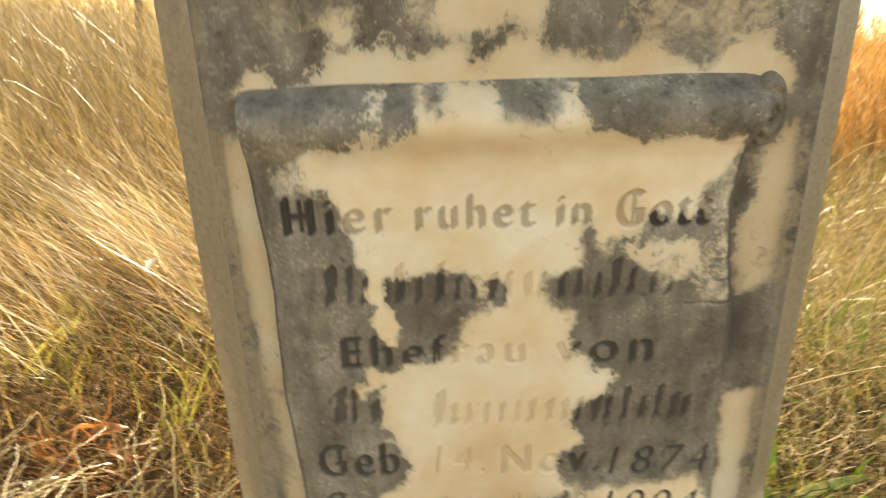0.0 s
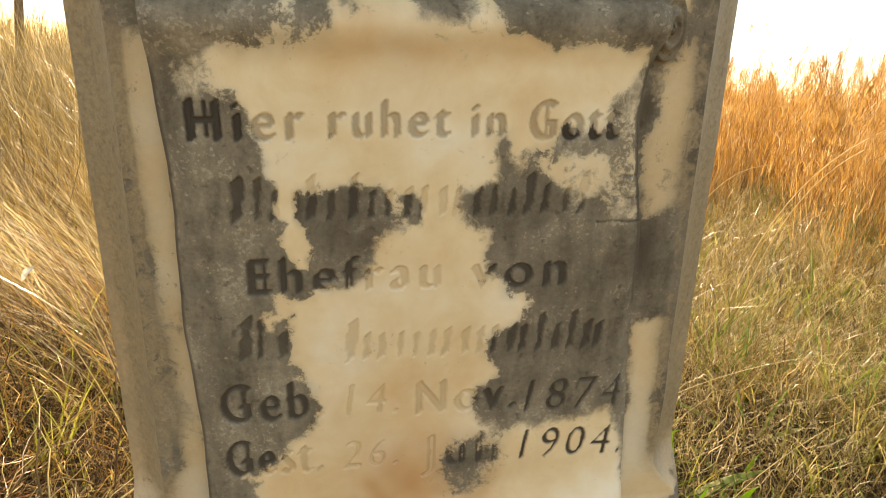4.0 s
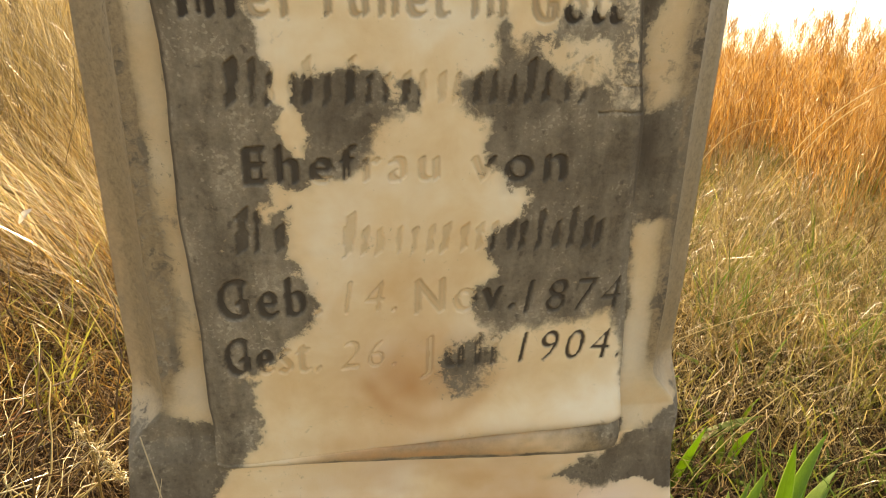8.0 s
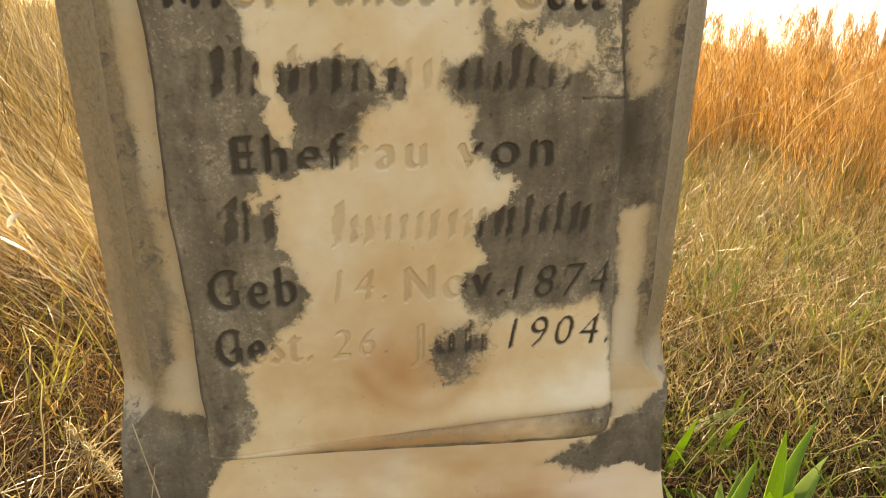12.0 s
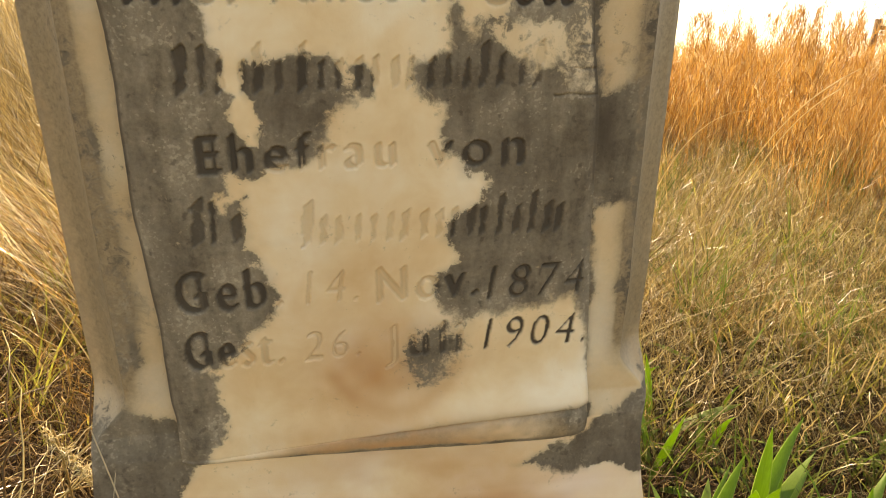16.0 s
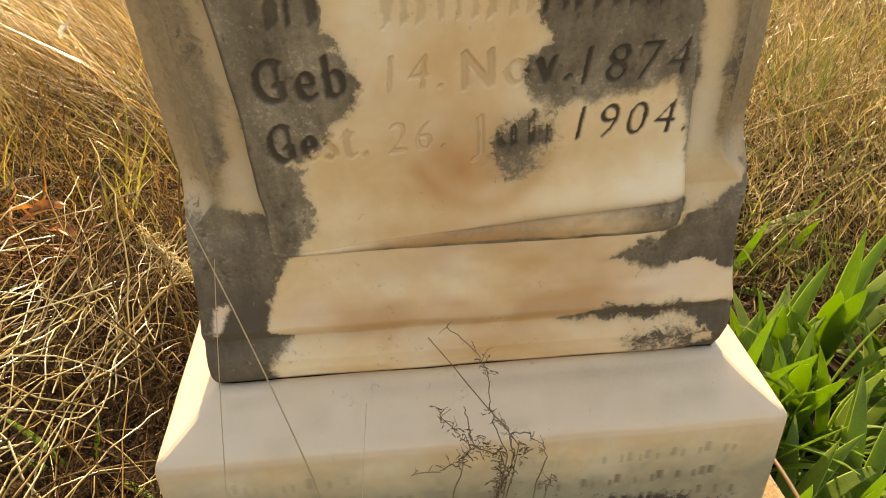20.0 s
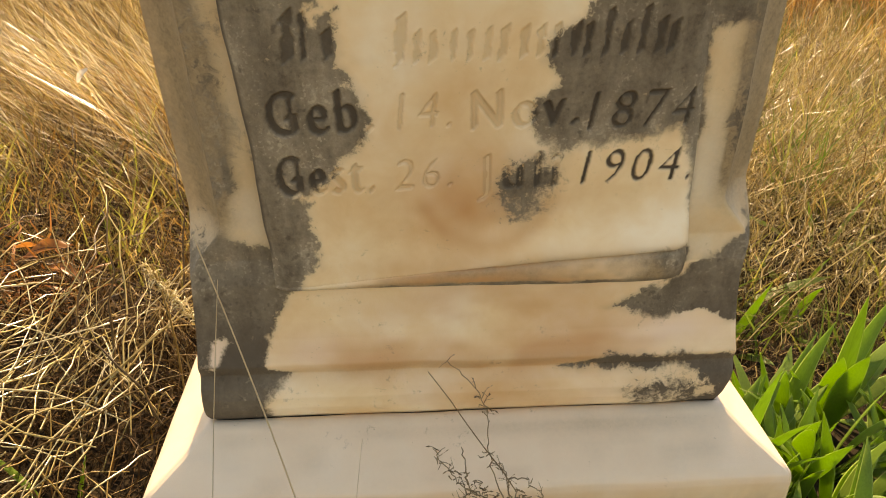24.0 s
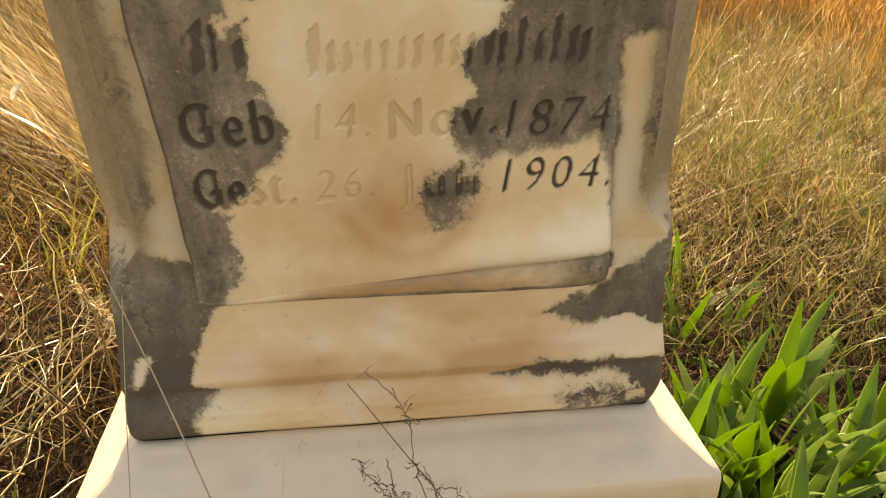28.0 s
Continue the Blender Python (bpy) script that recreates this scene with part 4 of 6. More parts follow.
def build_base():
    """Marble base with weathered top slopes; local z = 0 is the joint under the die."""
    # rows: z, half width, half depth, steps
    prof = [(-0.016, 0.10, 0.05, 2), (-0.019, 0.212, 0.112, 2), (-0.013, 0.218, 0.1180, 2), (-0.0055, 0.2225, 0.1232, 2), (-0.0065, 0.227, 0.131, 6), (-0.021, 0.2445, 0.152, 6), (-0.038, 0.2705, 0.1765, 3), (-0.042, 0.273, 0.180, 4), (-0.049, 0.2745, 0.1815, 40), (-0.10, 0.276, 0.183, 80), (-0.20, 0.278, 0.186, 3), (-0.205, 0.274, 0.182, 1)]
    fine = [np.array(prof[-1][:3])[None]]
    fine = np.concatenate([np.linspace(a[:3], b[:3], a[3], endpoint=False) for a, b in zip(prof[:-1], prof[1:])] + fine)
    e, g = np.linspace(-1, 1, 420), np.concatenate([[-1, -0.992, -0.98], np.linspace(-0.96, 0.96, 34), [0.98, 0.992, 1]])
    loop = np.concatenate([np.stack([e, -np.ones(420)], 1), np.stack([np.ones(38), g[1:-1]], 1), np.stack([g[::-1], np.ones(40)], 1), np.stack([-np.ones(38), g[::-1][1:-1]], 1)])
    # soften the four corners
    k = np.abs(loop).min(1)
    loop = loop * (1 - 0.008 * step01(0.982, 1.0, k))[:, None]
    P = np.stack([loop[None, :, 0] * fine[:, 1:2], loop[None, :, 1] * fine[:, 2:3], np.broadcast_to(fine[:, :1], (len(fine), len(loop)))], -1)
    X, Z = P[..., 0].copy(), P[..., 2].copy()
    front = np.zeros(X.shape)
    front[:, 2:418] = 1.0
    groove = np.zeros(X.shape)
    for x0, x1, mid, tall, wear in BASE_LINES:
        pitch = 0.0080
        u = (X - x0) / pitch
        own = value_noise(np.floor(u) * 5.3, Z * 0, 1.0, int(abs(x1) * 1000) + 7)
        bar = (np.abs(u - np.floor(u) - 0.5 + 0.12 * own) < 0.24 + 0.08 * own) & (X > x0) & (X < x1)
        gap = value_noise(np.floor(u) * 3.7, Z * 0, 1.0, int(abs(x0) * 1000)) > -0.15
        groove = np.maximum(groove, min(1.0, 1.25 * wear) * (bar & gap & (Z > mid - tall * (0.42 - 0.14 * own)) & (Z < mid + tall * (0.28 + 0.28 * own))))
    groove = groove * front * np.clip(0.95 + 0.5 * value_noise(X, Z, 0.02, 66), 0, 1)
    groove[1:-1, 1:-1] = (2 * groove[1:-1, 1:-1] + groove[1:-1, :-2] + groove[1:-1, 2:]) / 4
    P[..., 2] += 0.0008 * value_noise(P[..., 0], P[..., 1], 0.04, 61)
    P[..., 1] += 0.001 * value_noise(P[..., 0], P[..., 2], 0.05, 62) + 0.0016 * groove
    stain_shade = -1.1 + 0.3 * value_noise(X, Z + P[..., 1], 0.05, 63)
    stain_shade[:6] = 1.3                     # shade of the crack under the die, put into the colour
    dark = 1.7 * np.exp(-(((X - 0.125) / 0.085) ** 2) - (((Z + 0.158) / 0.021) ** 2)) + 0.9 * np.exp(-(((X - 0.10) / 0.09) ** 2) - (((Z + 0.182) / 0.022) ** 2)) + 0.9 * np.exp(-(((X + 0.20) / 0.02) ** 2) - (((Z + 0.140) / 0.012) ** 2)) + 0.55 * np.exp(-(((X - 0.05) / 0.16) ** 2) - (((Z + 0.205) / 0.012) ** 2))
    stain_shade += 0.45 * step01(-0.07, -0.15, Z) * (0.6 + 0.8 * cloud(X, Z, 0.02, 76)) * front
    stain_shade += 2.7 * np.clip(dark * (0.8 + 0.6 * value_noise(X, Z, 0.014, 64)), 0, 1) * front
    rust = (0.17 + 0.14 * cloud(X, Z, 0.05, 70)) * np.exp(-(((Z + 0.053) / 0.010) ** 2)) + 0.05 * (Z < -0.045)
    haze_shade = 0.12 + 1.05 * step01(-0.044, -0.135, Z) + 0.22 * cloud(X, Z, 0.022, 74) * step01(-0.044, -0.07, Z) + 0.10 * value_noise(X, Z, 0.07, 67) + 0.14 * np.clip(value_noise(X * 0.35, Z + 0.5 * P[..., 1], 0.012, 69), 0, 1) + 0.25 * np.exp(-(((X - 0.07) / 0.12) ** 2) - (((Z + 0.012) / 0.004) ** 2)) * front
    me = grid_mesh("base", P, {"stain_shade": stain_shade, "rust": np.clip(rust, 0, 1), "groove": groove, "ink": np.full(stain_shade.shape, 0.6), "algae": step01(-0.042, -0.078, Z) * np.clip(0.85 + 0.5 * cloud(X, Z, 0.06, 68), 0, 1), "haze_shade": np.clip(haze_shade, 0, 1), "darkness": np.full(stain_shade.shape, 1.2), "white": 0.7 * step01(-0.062, -0.040, Z)}, closed=True)
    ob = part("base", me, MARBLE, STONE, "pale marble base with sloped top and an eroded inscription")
    ob.matrix_parent_inverse = Matrix()
    ob.matrix_basis = BASE_POSE
    return ob


build_base()


def build_joint():
    """Dark mortar set back between the die and the base."""
    bm = bmesh.new()
    bmesh.ops.create_cube(bm, size=1.0)
    bmesh.ops.scale(bm, vec=(0.444, 0.19, 0.010), verts=bm.verts)
    bmesh.ops.bevel(bm, geom=list(bm.edges), offset=0.002, segments=1, affect="EDGES")
    me = bpy.data.meshes.new("mortar_joint")
    bm.to_mesh(me)
    bm.free()
    ob = part("mortar_joint", me, MORTAR, STONE, "thin dark mortar joint")
    ob.matrix_parent_inverse = Matrix()
    ob.matrix_basis = pose(-0.006, 0.110, -0.1535, 0, 2.6, 0)


build_joint()

# ---- grass ----
RED_LEAF = blade_material("russet_leaf", [(0.0, (0.42, 0.15, 0.03)), (1.0, (0.55, 0.24, 0.06))], 0.45)
PALE_LEAF = blade_material("glint_pale_leaf", [(0.0, (0.72, 0.66, 0.52)), (1.0, (0.82, 0.78, 0.66))], 0.4)
STALK = blade_material("pale_stalk", [(0.0, (0.62, 0.48, 0.24)), (1.0, (0.80, 0.68, 0.42))], 0.6)
def blades(name, roots, height, width, lean, droop, material, seed, segs=4, wind=(0.0, 0.0), label="", wave=0.0, tip=0.12, category="grass", lie=None, solid=False):
    """Many thin tapered blades in one mesh. roots: n x 3; height, width: arrays; lean: start angle spread; droop: how far the tip bends over."""
    rng = np.random.default_rng(seed)
    n = len(roots)
    az = rng.uniform(0, 2 * np.pi, n)
    th0 = np.abs(rng.normal(0, lean, n)) if lie is None else rng.normal(lie, lean, n)
    bend = droop * rng.uniform(0.3, 1.4, n)
    dirx, diry = np.cos(az) + wind[0], np.sin(az) + wind[1]
    norm = np.maximum(np.hypot(dirx, diry), 1e-6)
    dirx, diry = dirx / norm, diry / norm
    t = np.linspace(0, 1, segs + 1)
    pts = np.zeros((n, segs + 1, 3))
    pts[:, 0] = roots
    kink = rng.normal(0, wave, (n, segs + 1))
    kink2 = rng.normal(0, wave, (n, segs + 1))
    for k in range(1, segs + 1):
        th = th0 + bend * t[k] ** 1.3 + kink[:, k]
        step = height / segs
        pts[:, k, 0] = pts[:, k - 1, 0] + step * (np.sin(th) * dirx - kink2[:, k] * diry)
        pts[:, k, 1] = pts[:, k - 1, 1] + step * (np.sin(th) * diry + kink2[:, k] * dirx)
        pts[:, k, 2] = pts[:, k - 1, 2] + step * np.cos(th)
    pts[..., 2] = np.maximum(pts[..., 2], ground_height(pts[..., 0], pts[..., 1]) + 0.004)
    # blades lie across their own turn
    fa = rng.uniform(0, np.pi, n)
    wx, wy = np.cos(fa), np.sin(fa)
    taper = (1 - (1 - tip) * t ** 1.5)[None, :] * width[:, None] / 2
    side = np.stack([wx[:, None] * taper, wy[:, None] * taper, np.zeros_like(taper)], -1)
    if solid:
        # round stems: three sides, the third above
        out = np.stack([-diry[:, None] * taper, dirx[:, None] * taper, np.zeros_like(taper)], -1)
        up = np.zeros_like(out)
        up[..., 2] = taper
        ring = np.stack([pts - 0.87 * out - 0.5 * up, pts + 0.87 * out - 0.5 * up, pts + up], 2)
        V = ring.reshape(-1, 3)
        base = (np.arange(n) * 3 * (segs + 1))[:, None, None]
        k = np.arange(segs)[None, :, None] * 3
        j = np.arange(3)[None, None, :]
        j2 = (j + 1) % 3
        q = np.stack([base + k + j, base + k + j2, base + k + 3 + j2, base + k + 3 + j], -1).reshape(-1, 4)
    else:
        V = np.stack([pts - side, pts + side], 2).reshape(-1, 3)
        base = (np.arange(n) * 2 * (segs + 1))[:, None]
        k = np.arange(segs)[None, :] * 2
        q = np.stack([base + k, base + k + 1, base + k + 3, base + k + 2], -1).reshape(-1, 4)
    me = bpy.data.meshes.new(name)
    me.vertices.add(len(V))
    me.vertices.foreach_set("co", V.reshape(-1).astype(np.float32))
    me.loops.add(q.size)
    me.loops.foreach_set("vertex_index", q.reshape(-1).astype(np.int32))
    me.polygons.add(len(q))
    me.polygons.foreach_set("loop_start", (np.arange(len(q)) * 4).astype(np.int32))
    me.update(calc_edges=True)
    me.shade_smooth()
    ob = part(name, me, material)
    return tagged(ob, label, category, kind="stuff")


def keep_off(x, y, pad=0.0):
    """True where nothing may grow: on the gravestone's footing, and where the camera stands."""
    on = (np.abs(x - 0.035) < 0.345 + pad) & (y > -0.14 - pad) & (y < 0.36 + pad)
    path = (np.abs(x + 0.06) < 0.10) & (y > -0.30) & (y < -0.14)
    bed = (np.hypot((x - 0.64) / 0.42, (y - 0.14) / 0.36) < 1) & (np.sin(x * 91) * np.sin(y * 83) < 0.9)
    return on | path | bed


def scatter(n, seed, box, clump=0.0, clumps=0, density=None, pad=0.0):
    """Roots on the ground inside a box x0, x1, y0, y1, in tufts or evenly."""
    rng = np.random.default_rng(seed)
    x0, x1, y0, y1 = box
    if clumps:
        cx, cy = rng.uniform(x0, x1, clumps), rng.uniform(y0, y1, clumps)
        k = rng.integers(0, clumps, n)
        x, y = cx[k] + rng.normal(0, clump, n), cy[k] + rng.normal(0, clump, n)
    else:
        x, y = rng.uniform(x0, x1, n), rng.uniform(y0, y1, n)
    ok = ~keep_off(x, y, pad)
    if density is not None:
        ok &= rng.uniform(0, 1, n) < density(x, y)
    x, y = x[ok], y[ok]
    return np.stack([x, y, ground_height(x, y) - 0.005], -1), rng


def field(name, n, seed, box, hmin, hmax, wmin, wmax, lean, droop, material, label, **kw):
    grow = {k: kw.pop(k) for k in ("clump", "clumps", "density", "pad") if k in kw}
    lift, uneven = kw.pop("lift", 0.0), kw.pop("uneven", 0.25)
    roots, rng = scatter(n, seed, box, **grow)
    roots[:, 2] += lift * rng.uniform(0, 1, len(roots)) ** 1.5
    h = rng.uniform(hmin, hmax, len(roots)) * (1 - 0.5 * uneven + uneven * value_noise(roots[:, 0], roots[:, 1], 0.22, seed + 7))
    return blades(name, roots, h, rng.uniform(wmin, wmax, len(roots)), lean, droop, material, seed + 1, label=label, **kw)


def in_view(x, y):
    """The wedge of meadow on both sides of the stone and behind it."""
    return (y > -0.6) & (np.abs(x) < 1.0 + 1.15 * (y + 0.6))


def hollow(x, y):
    """Bare dark gaps in the straw beside the stone."""
    gaps = 0.04 + 0.96 * step01(-0.12, 0.28, value_noise(x, y, 0.11, 71))
    return in_view(x, y) * gaps * (0.42 + 0.58 * step01(0.1, 0.6, y))


def hay_gaps(x, y):
    """Thinner, darker hay round the iris."""
    gaps = 0.15 + 0.85 * step01(-0.15, 0.25, value_noise(x, y, 0.08, 72))
    return in_view(x, y) * (gaps + (1 - gaps) * step01(0.75, 1.2, y)) * (0.35 + 0.65 * step01(0.45, 1.1, y))


def left_bank(x, y):
    return in_view(x, y) * step01(0.1, -0.5, x - 0.25 * y)


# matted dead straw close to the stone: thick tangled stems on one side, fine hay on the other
# low layer whose dark colour stands for shade beneath the stems
field("straw_mat", 15000, 111, (-1.7, -0.28, -0.45, 1.6), 0.08, 0.26, 0.0014, 0.0032, 0.9, 1.9, SHADED_LITTER, "brown dead grass litter under the straw, coloured dark for the shade there", density=in_view, segs=5, wave=0.45, lift=0.06)
field("straw_mat", 700, 101, (-1.5, -0.30, -0.45, 0.55), 0.14, 0.40, 0.0017, 0.0042, 0.50, 0.9, STRAW_STEM, "thick tangled dead grass stems matted beside the gravestone", density=hollow, segs=7, wave=0.15, lift=0.22, tip=0.5, lie=0.95, wind=(0.0, 1.2), solid=True)
field("straw_mat", 330, 131, (-1.2, -0.34, -0.36, 0.38), 0.12, 0.36, 0.0018, 0.0044, 0.45, 0.9, PALE_STEM, "pale dead grass stems lying crosswise over the tangle", density=hollow, segs=7, wave=0.14, lift=0.26, tip=0.5, lie=1.05, wind=(-0.1, 1.3), solid=True)
field("straw_mat", 2600, 124, (-1.5, -0.30, -0.45, 1.0), 0.08, 0.26, 0.0013, 0.0032, 0.8, 1.5, BROWN_STEM, "brown bent dead grass stems matted beside the gravestone", density=hollow, segs=7, wave=0.22, lift=0.17, tip=0.4, solid=True)
field("straw_mat", 4600, 132, (-2.0, -0.32, 0.40, 1.55), 0.06, 0.20, 0.0013, 0.0028, 0.6, 2.2, BROWN, "short brown curly hay between the straw and the golden grass", density=in_view, segs=7, wave=0.5, lift=0.10)


def straw_bundles():
    """Loose sheaves of long pale stems lying over the tangle, those of one sheaf nearly parallel."""
    rng = np.random.default_rng(151)
    n, each = 32, 8
    bx, by = rng.uniform(-0.90, -0.40, n), rng.uniform(-0.15, 0.40, n)
    turn = rng.normal(1.55, 0.6, n) + np.pi * (rng.uniform(0, 1, n) < 0.2)
    k = np.repeat(np.arange(n), each)
    a = turn[k] + rng.normal(0, 0.16, len(k))
    x, y = bx[k] + rng.normal(0, 0.035, len(k)), by[k] + rng.normal(0, 0.035, len(k))
    ok = ~keep_off(x, y, 0.02)
    x, y, a, k = x[ok], y[ok], a[ok], k[ok]
    z = ground_height(x, y) + 0.03 + 0.15 * rng.uniform(0, 1, n)[k] + rng.normal(0, 0.012, len(k))
    h = rng.uniform(0.16, 0.40, len(k))
    # stems whose ends would run into the stone stay short
    ex, ey = x + h * np.cos(a), y + h * np.sin(a)
    h = np.where(keep_off(ex, ey), 0.09, h)
    blades("straw_mat", np.stack([x, y, z], -1), h, rng.uniform(0.0015, 0.0038, len(k)), 0.28, 0.6, PALE_STEM, 152, segs=8, wave=0.17, tip=0.6, lie=1.12, solid=True, wind=(9 * np.cos(a), 9 * np.sin(a)), label="sheaves of pale dead straw lying over the tangle")


straw_bundles()
field("hay_mat", 30000, 102, (0.28, 2.3, -0.3, 2.4), 0.09, 0.26, 0.0008, 0.0019, 0.8, 3.4, HAY, "fine curly dead hay matted on the ground", density=hay_gaps, segs=8, wave=0.45, lift=0.15)
field("hay_mat", 6000, 128, (0.28, 1.7, -0.4, 0.85), 0.08, 0.22, 0.0010, 0.0020, 0.9, 2.8, BROWN, "fine brown curly hay matted on the ground", density=in_view, segs=7, wave=0.5, lift=0.09)
field("hay_mat", 26000, 112, (0.28, 3.2, 0.65, 3.4), 0.12, 0.34, 0.0014, 0.0030, 0.6, 1.9, OLIVE, "dull olive dead meadow hay", density=hay_gaps, segs=6, wave=0.5, lift=0.12)
field("hay_mat", 10000, 113, (0.28, 2.3, -0.4, 2.0), 0.08, 0.22, 0.002, 0.004, 0.9, 1.8, SHADED_LITTER, "brown dead hay low on the ground, coloured dark for the shade there", density=in_view, segs=4, wave=0.4, lift=0.05)
field("meadow_grass", 60000, 103, (-5, 6.5, 1.0, 8.0), 0.20, 0.55, 0.0018, 0.0042, 0.5, 1.2, STRAW, "dry tan meadow grass", density=lambda x, y: in_view(x, y) & ~((x < -0.1) & (y < 1.9)), segs=4, wave=0.25, clump=0.12, clumps=1300)
field("green_grass", 5500, 104, (0.3, 3.2, 0.1, 3.6), 0.10, 0.32, 0.0035, 0.008, 0.30, 0.8, GREEN, "sparse green grass blades among the hay", density=in_view, segs=4, clump=0.035, clumps=150)
field("green_grass", 700, 114, (-1.7, -0.34, 0.9, 2.4), 0.12, 0.32, 0.003, 0.006, 0.45, 1.0, LIME, "sparse green grass blades among the straw", density=in_view, segs=4, clump=0.06, clumps=60)
field("straw_mat", 7000, 121, (-0.45, 0.45, 0.40, 2.6), 0.12, 0.36, 0.0016, 0.0034, 0.6, 1.4, BROWN, "dead grass behind the gravestone", segs=5, wave=0.35)
field("green_grass", 1500, 143, (0.36, 2.8, 0.55, 3.0), 0.10, 0.28, 0.003, 0.007, 0.35, 0.9, LIME, "yellow-green grass tufts among the hay", density=in_view, segs=5, clump=0.04, clumps=75)
AMBER = blade_material("amber_hay", [(0.0, (0.12, 0.06, 0.015)), (0.5, (0.34, 0.195, 0.05)), (0.85, (0.48, 0.29, 0.082)), (1.0, (0.68, 0.49, 0.20))], 0.35, 0.6, 0.15)
field("straw_mat", 5400, 144, (-2.2, -0.33, 0.66, 1.75), 0.08, 0.24, 0.0013, 0.0028, 0.6, 1.6, AMBER, "amber curly hay below the golden grass", density=in_view, segs=6, wave=0.28, lift=0.17)
# the meadow round about, behind the camera and to the sides
out_of_view = lambda x, y: (~in_view(x, y)) & (np.hypot(x, y + 0.5) > 1.1)
field("meadow_grass", 60000, 122, (-7, 7, -6.5, 5.5), 0.18, 0.55, 0.003, 0.007, 0.45, 1.0, STRAW, "dry tan meadow grass", density=out_of_view, segs=3, wave=0.15, clump=0.14, clumps=1700)
field("meadow_grass", 9000, 123, (-1.6, 1.6, -1.7, -0.3), 0.05, 0.16, 0.002, 0.004, 0.9, 1.5, STRAW, "trodden dry grass before the gravestone", segs=4, wave=0.3)
field("meadow_grass", 70000, 129, (-6.5, 6.5, -6.0, 4.5), 0.10, 0.36, 0.004, 0.010, 0.7, 1.3, DULL, "matted dull meadow grass", density=out_of_view, segs=3, wave=0.25)
# tall orange sedge beyond, tall gold grass on the other side
far_bank = lambda x, y: in_view(x, y) * step01(3.4, 4.8, np.hypot(x, y + 0.4) + 0.7 * value_noise(x, y, 0.55, 73) + 0.9 * step01(0.52, 0.74, np.arctan2(x, y + 0.4))) * step01(-0.9, 0.3, x - 0.1 * y)
field("broom_sedge", 60000, 105, (-1.0, 9.0, 1.4, 8.5), 0.32, 0.70, 0.0014, 0.0036, 0.15, 0.38, SEDGE, "tall orange broom sedge in dense tufts", density=far_bank, segs=6, wave=0.09, clump=0.06, clumps=900, uneven=0.45)
field("broom_sedge", 6500, 115, (-0.5, 7.0, 1.4, 6.0), 0.55, 0.94, 0.002, 0.0045, 0.09, 0.25, SEDGE, "upright stems of tall orange sedge", density=far_bank, segs=6, wave=0.11, clump=0.045, clumps=170, uneven=0.65)


def sedge_fluff():
    """Short hairs of the ripe seed heads round the upper half of the sedge tufts."""
    rng = np.random.default_rng(141)
    cx, cy = rng.uniform(-0.4, 7.5, 460), rng.uniform(1.5, 6.6, 460)
    ok = rng.uniform(0, 1, 460) < far_bank(cx, cy)
    cx, cy = cx[ok], cy[ok]
    top = rng.uniform(0.55, 0.98, len(cx)) * (1 + 0.28 * (rng.uniform(0, 1, len(cx)) > 0.82))
    k = rng.integers(0, len(cx), 95000)
    t = rng.uniform(0, 1, len(k)) ** 0.8
    spread = 0.085 * (1.12 - t)
    x, y = cx[k] + rng.normal(0, 1, len(k)) * spread, cy[k] + rng.normal(0, 1, len(k)) * spread
    z = ground_height(x, y) + top[k] * (0.35 + 0.65 * t) - 0.05
    blades("broom_sedge", np.stack([x, y, z], -1), rng.uniform(0.03, 0.12, len(k)), rng.uniform(0.0020, 0.0052, len(k)), 0.26, 0.6, SEDGE, 142, segs=3, wave=0.25, label="feathery seed heads of tall orange sedge")


sedge_fluff()
field("gold_grass", 14500, 106, (-2.9, -0.38, 1.35, 2.8), 0.25, 0.62, 0.0011, 0.0028, 0.38, 0.5, GOLD, "fine golden grass blown over to one side, lit from behind", density=left_bank, segs=7, wave=0.13, wind=(-2.0, -0.25), clump=0.07, clumps=130, lie=0.95)
# pale blades added as painted glints in tight clumps
field("gold_grass", 2600, 146, (-2.6, -0.40, 1.0, 2.3), 0.25, 0.55, 0.0016, 0.0040, 0.30, 0.45, GLINT_GOLD, "pale wisps among the golden grass, coloured for glints on it", density=left_bank, segs=7, wave=0.10, wind=(-2.2, -0.25), clump=0.030, clumps=95, lie=1.0, lift=0.12)
field("green_grass", 210, 127, (-1.2, -0.36, 0.75, 1.5), 0.10, 0.24, 0.0022, 0.0050, 0.40, 0.9, LIME, "yellow-green grass tufts among the straw", segs=5, clump=0.035, clumps=14, lift=0.10)
field("green_grass", 80, 145, (-0.66, -0.40, 0.75, 1.15), 0.12, 0.24, 0.0025, 0.0058, 0.40, 0.9, LIME, "yellow-green grass close to the gravestone", segs=5, clump=0.028, clumps=9, lift=0.10)
field("gold_grass", 1500, 126, (-2.0, -0.42, 1.0, 1.7), 0.18, 0.42, 0.0012, 0.0026, 0.25, 0.7, BROWN, "brown grass stems blown over to one side", density=left_bank, segs=6, wave=0.14, wind=(-2.4, 0.2), clump=0.07, clumps=70, lie=1.0, lift=0.10)


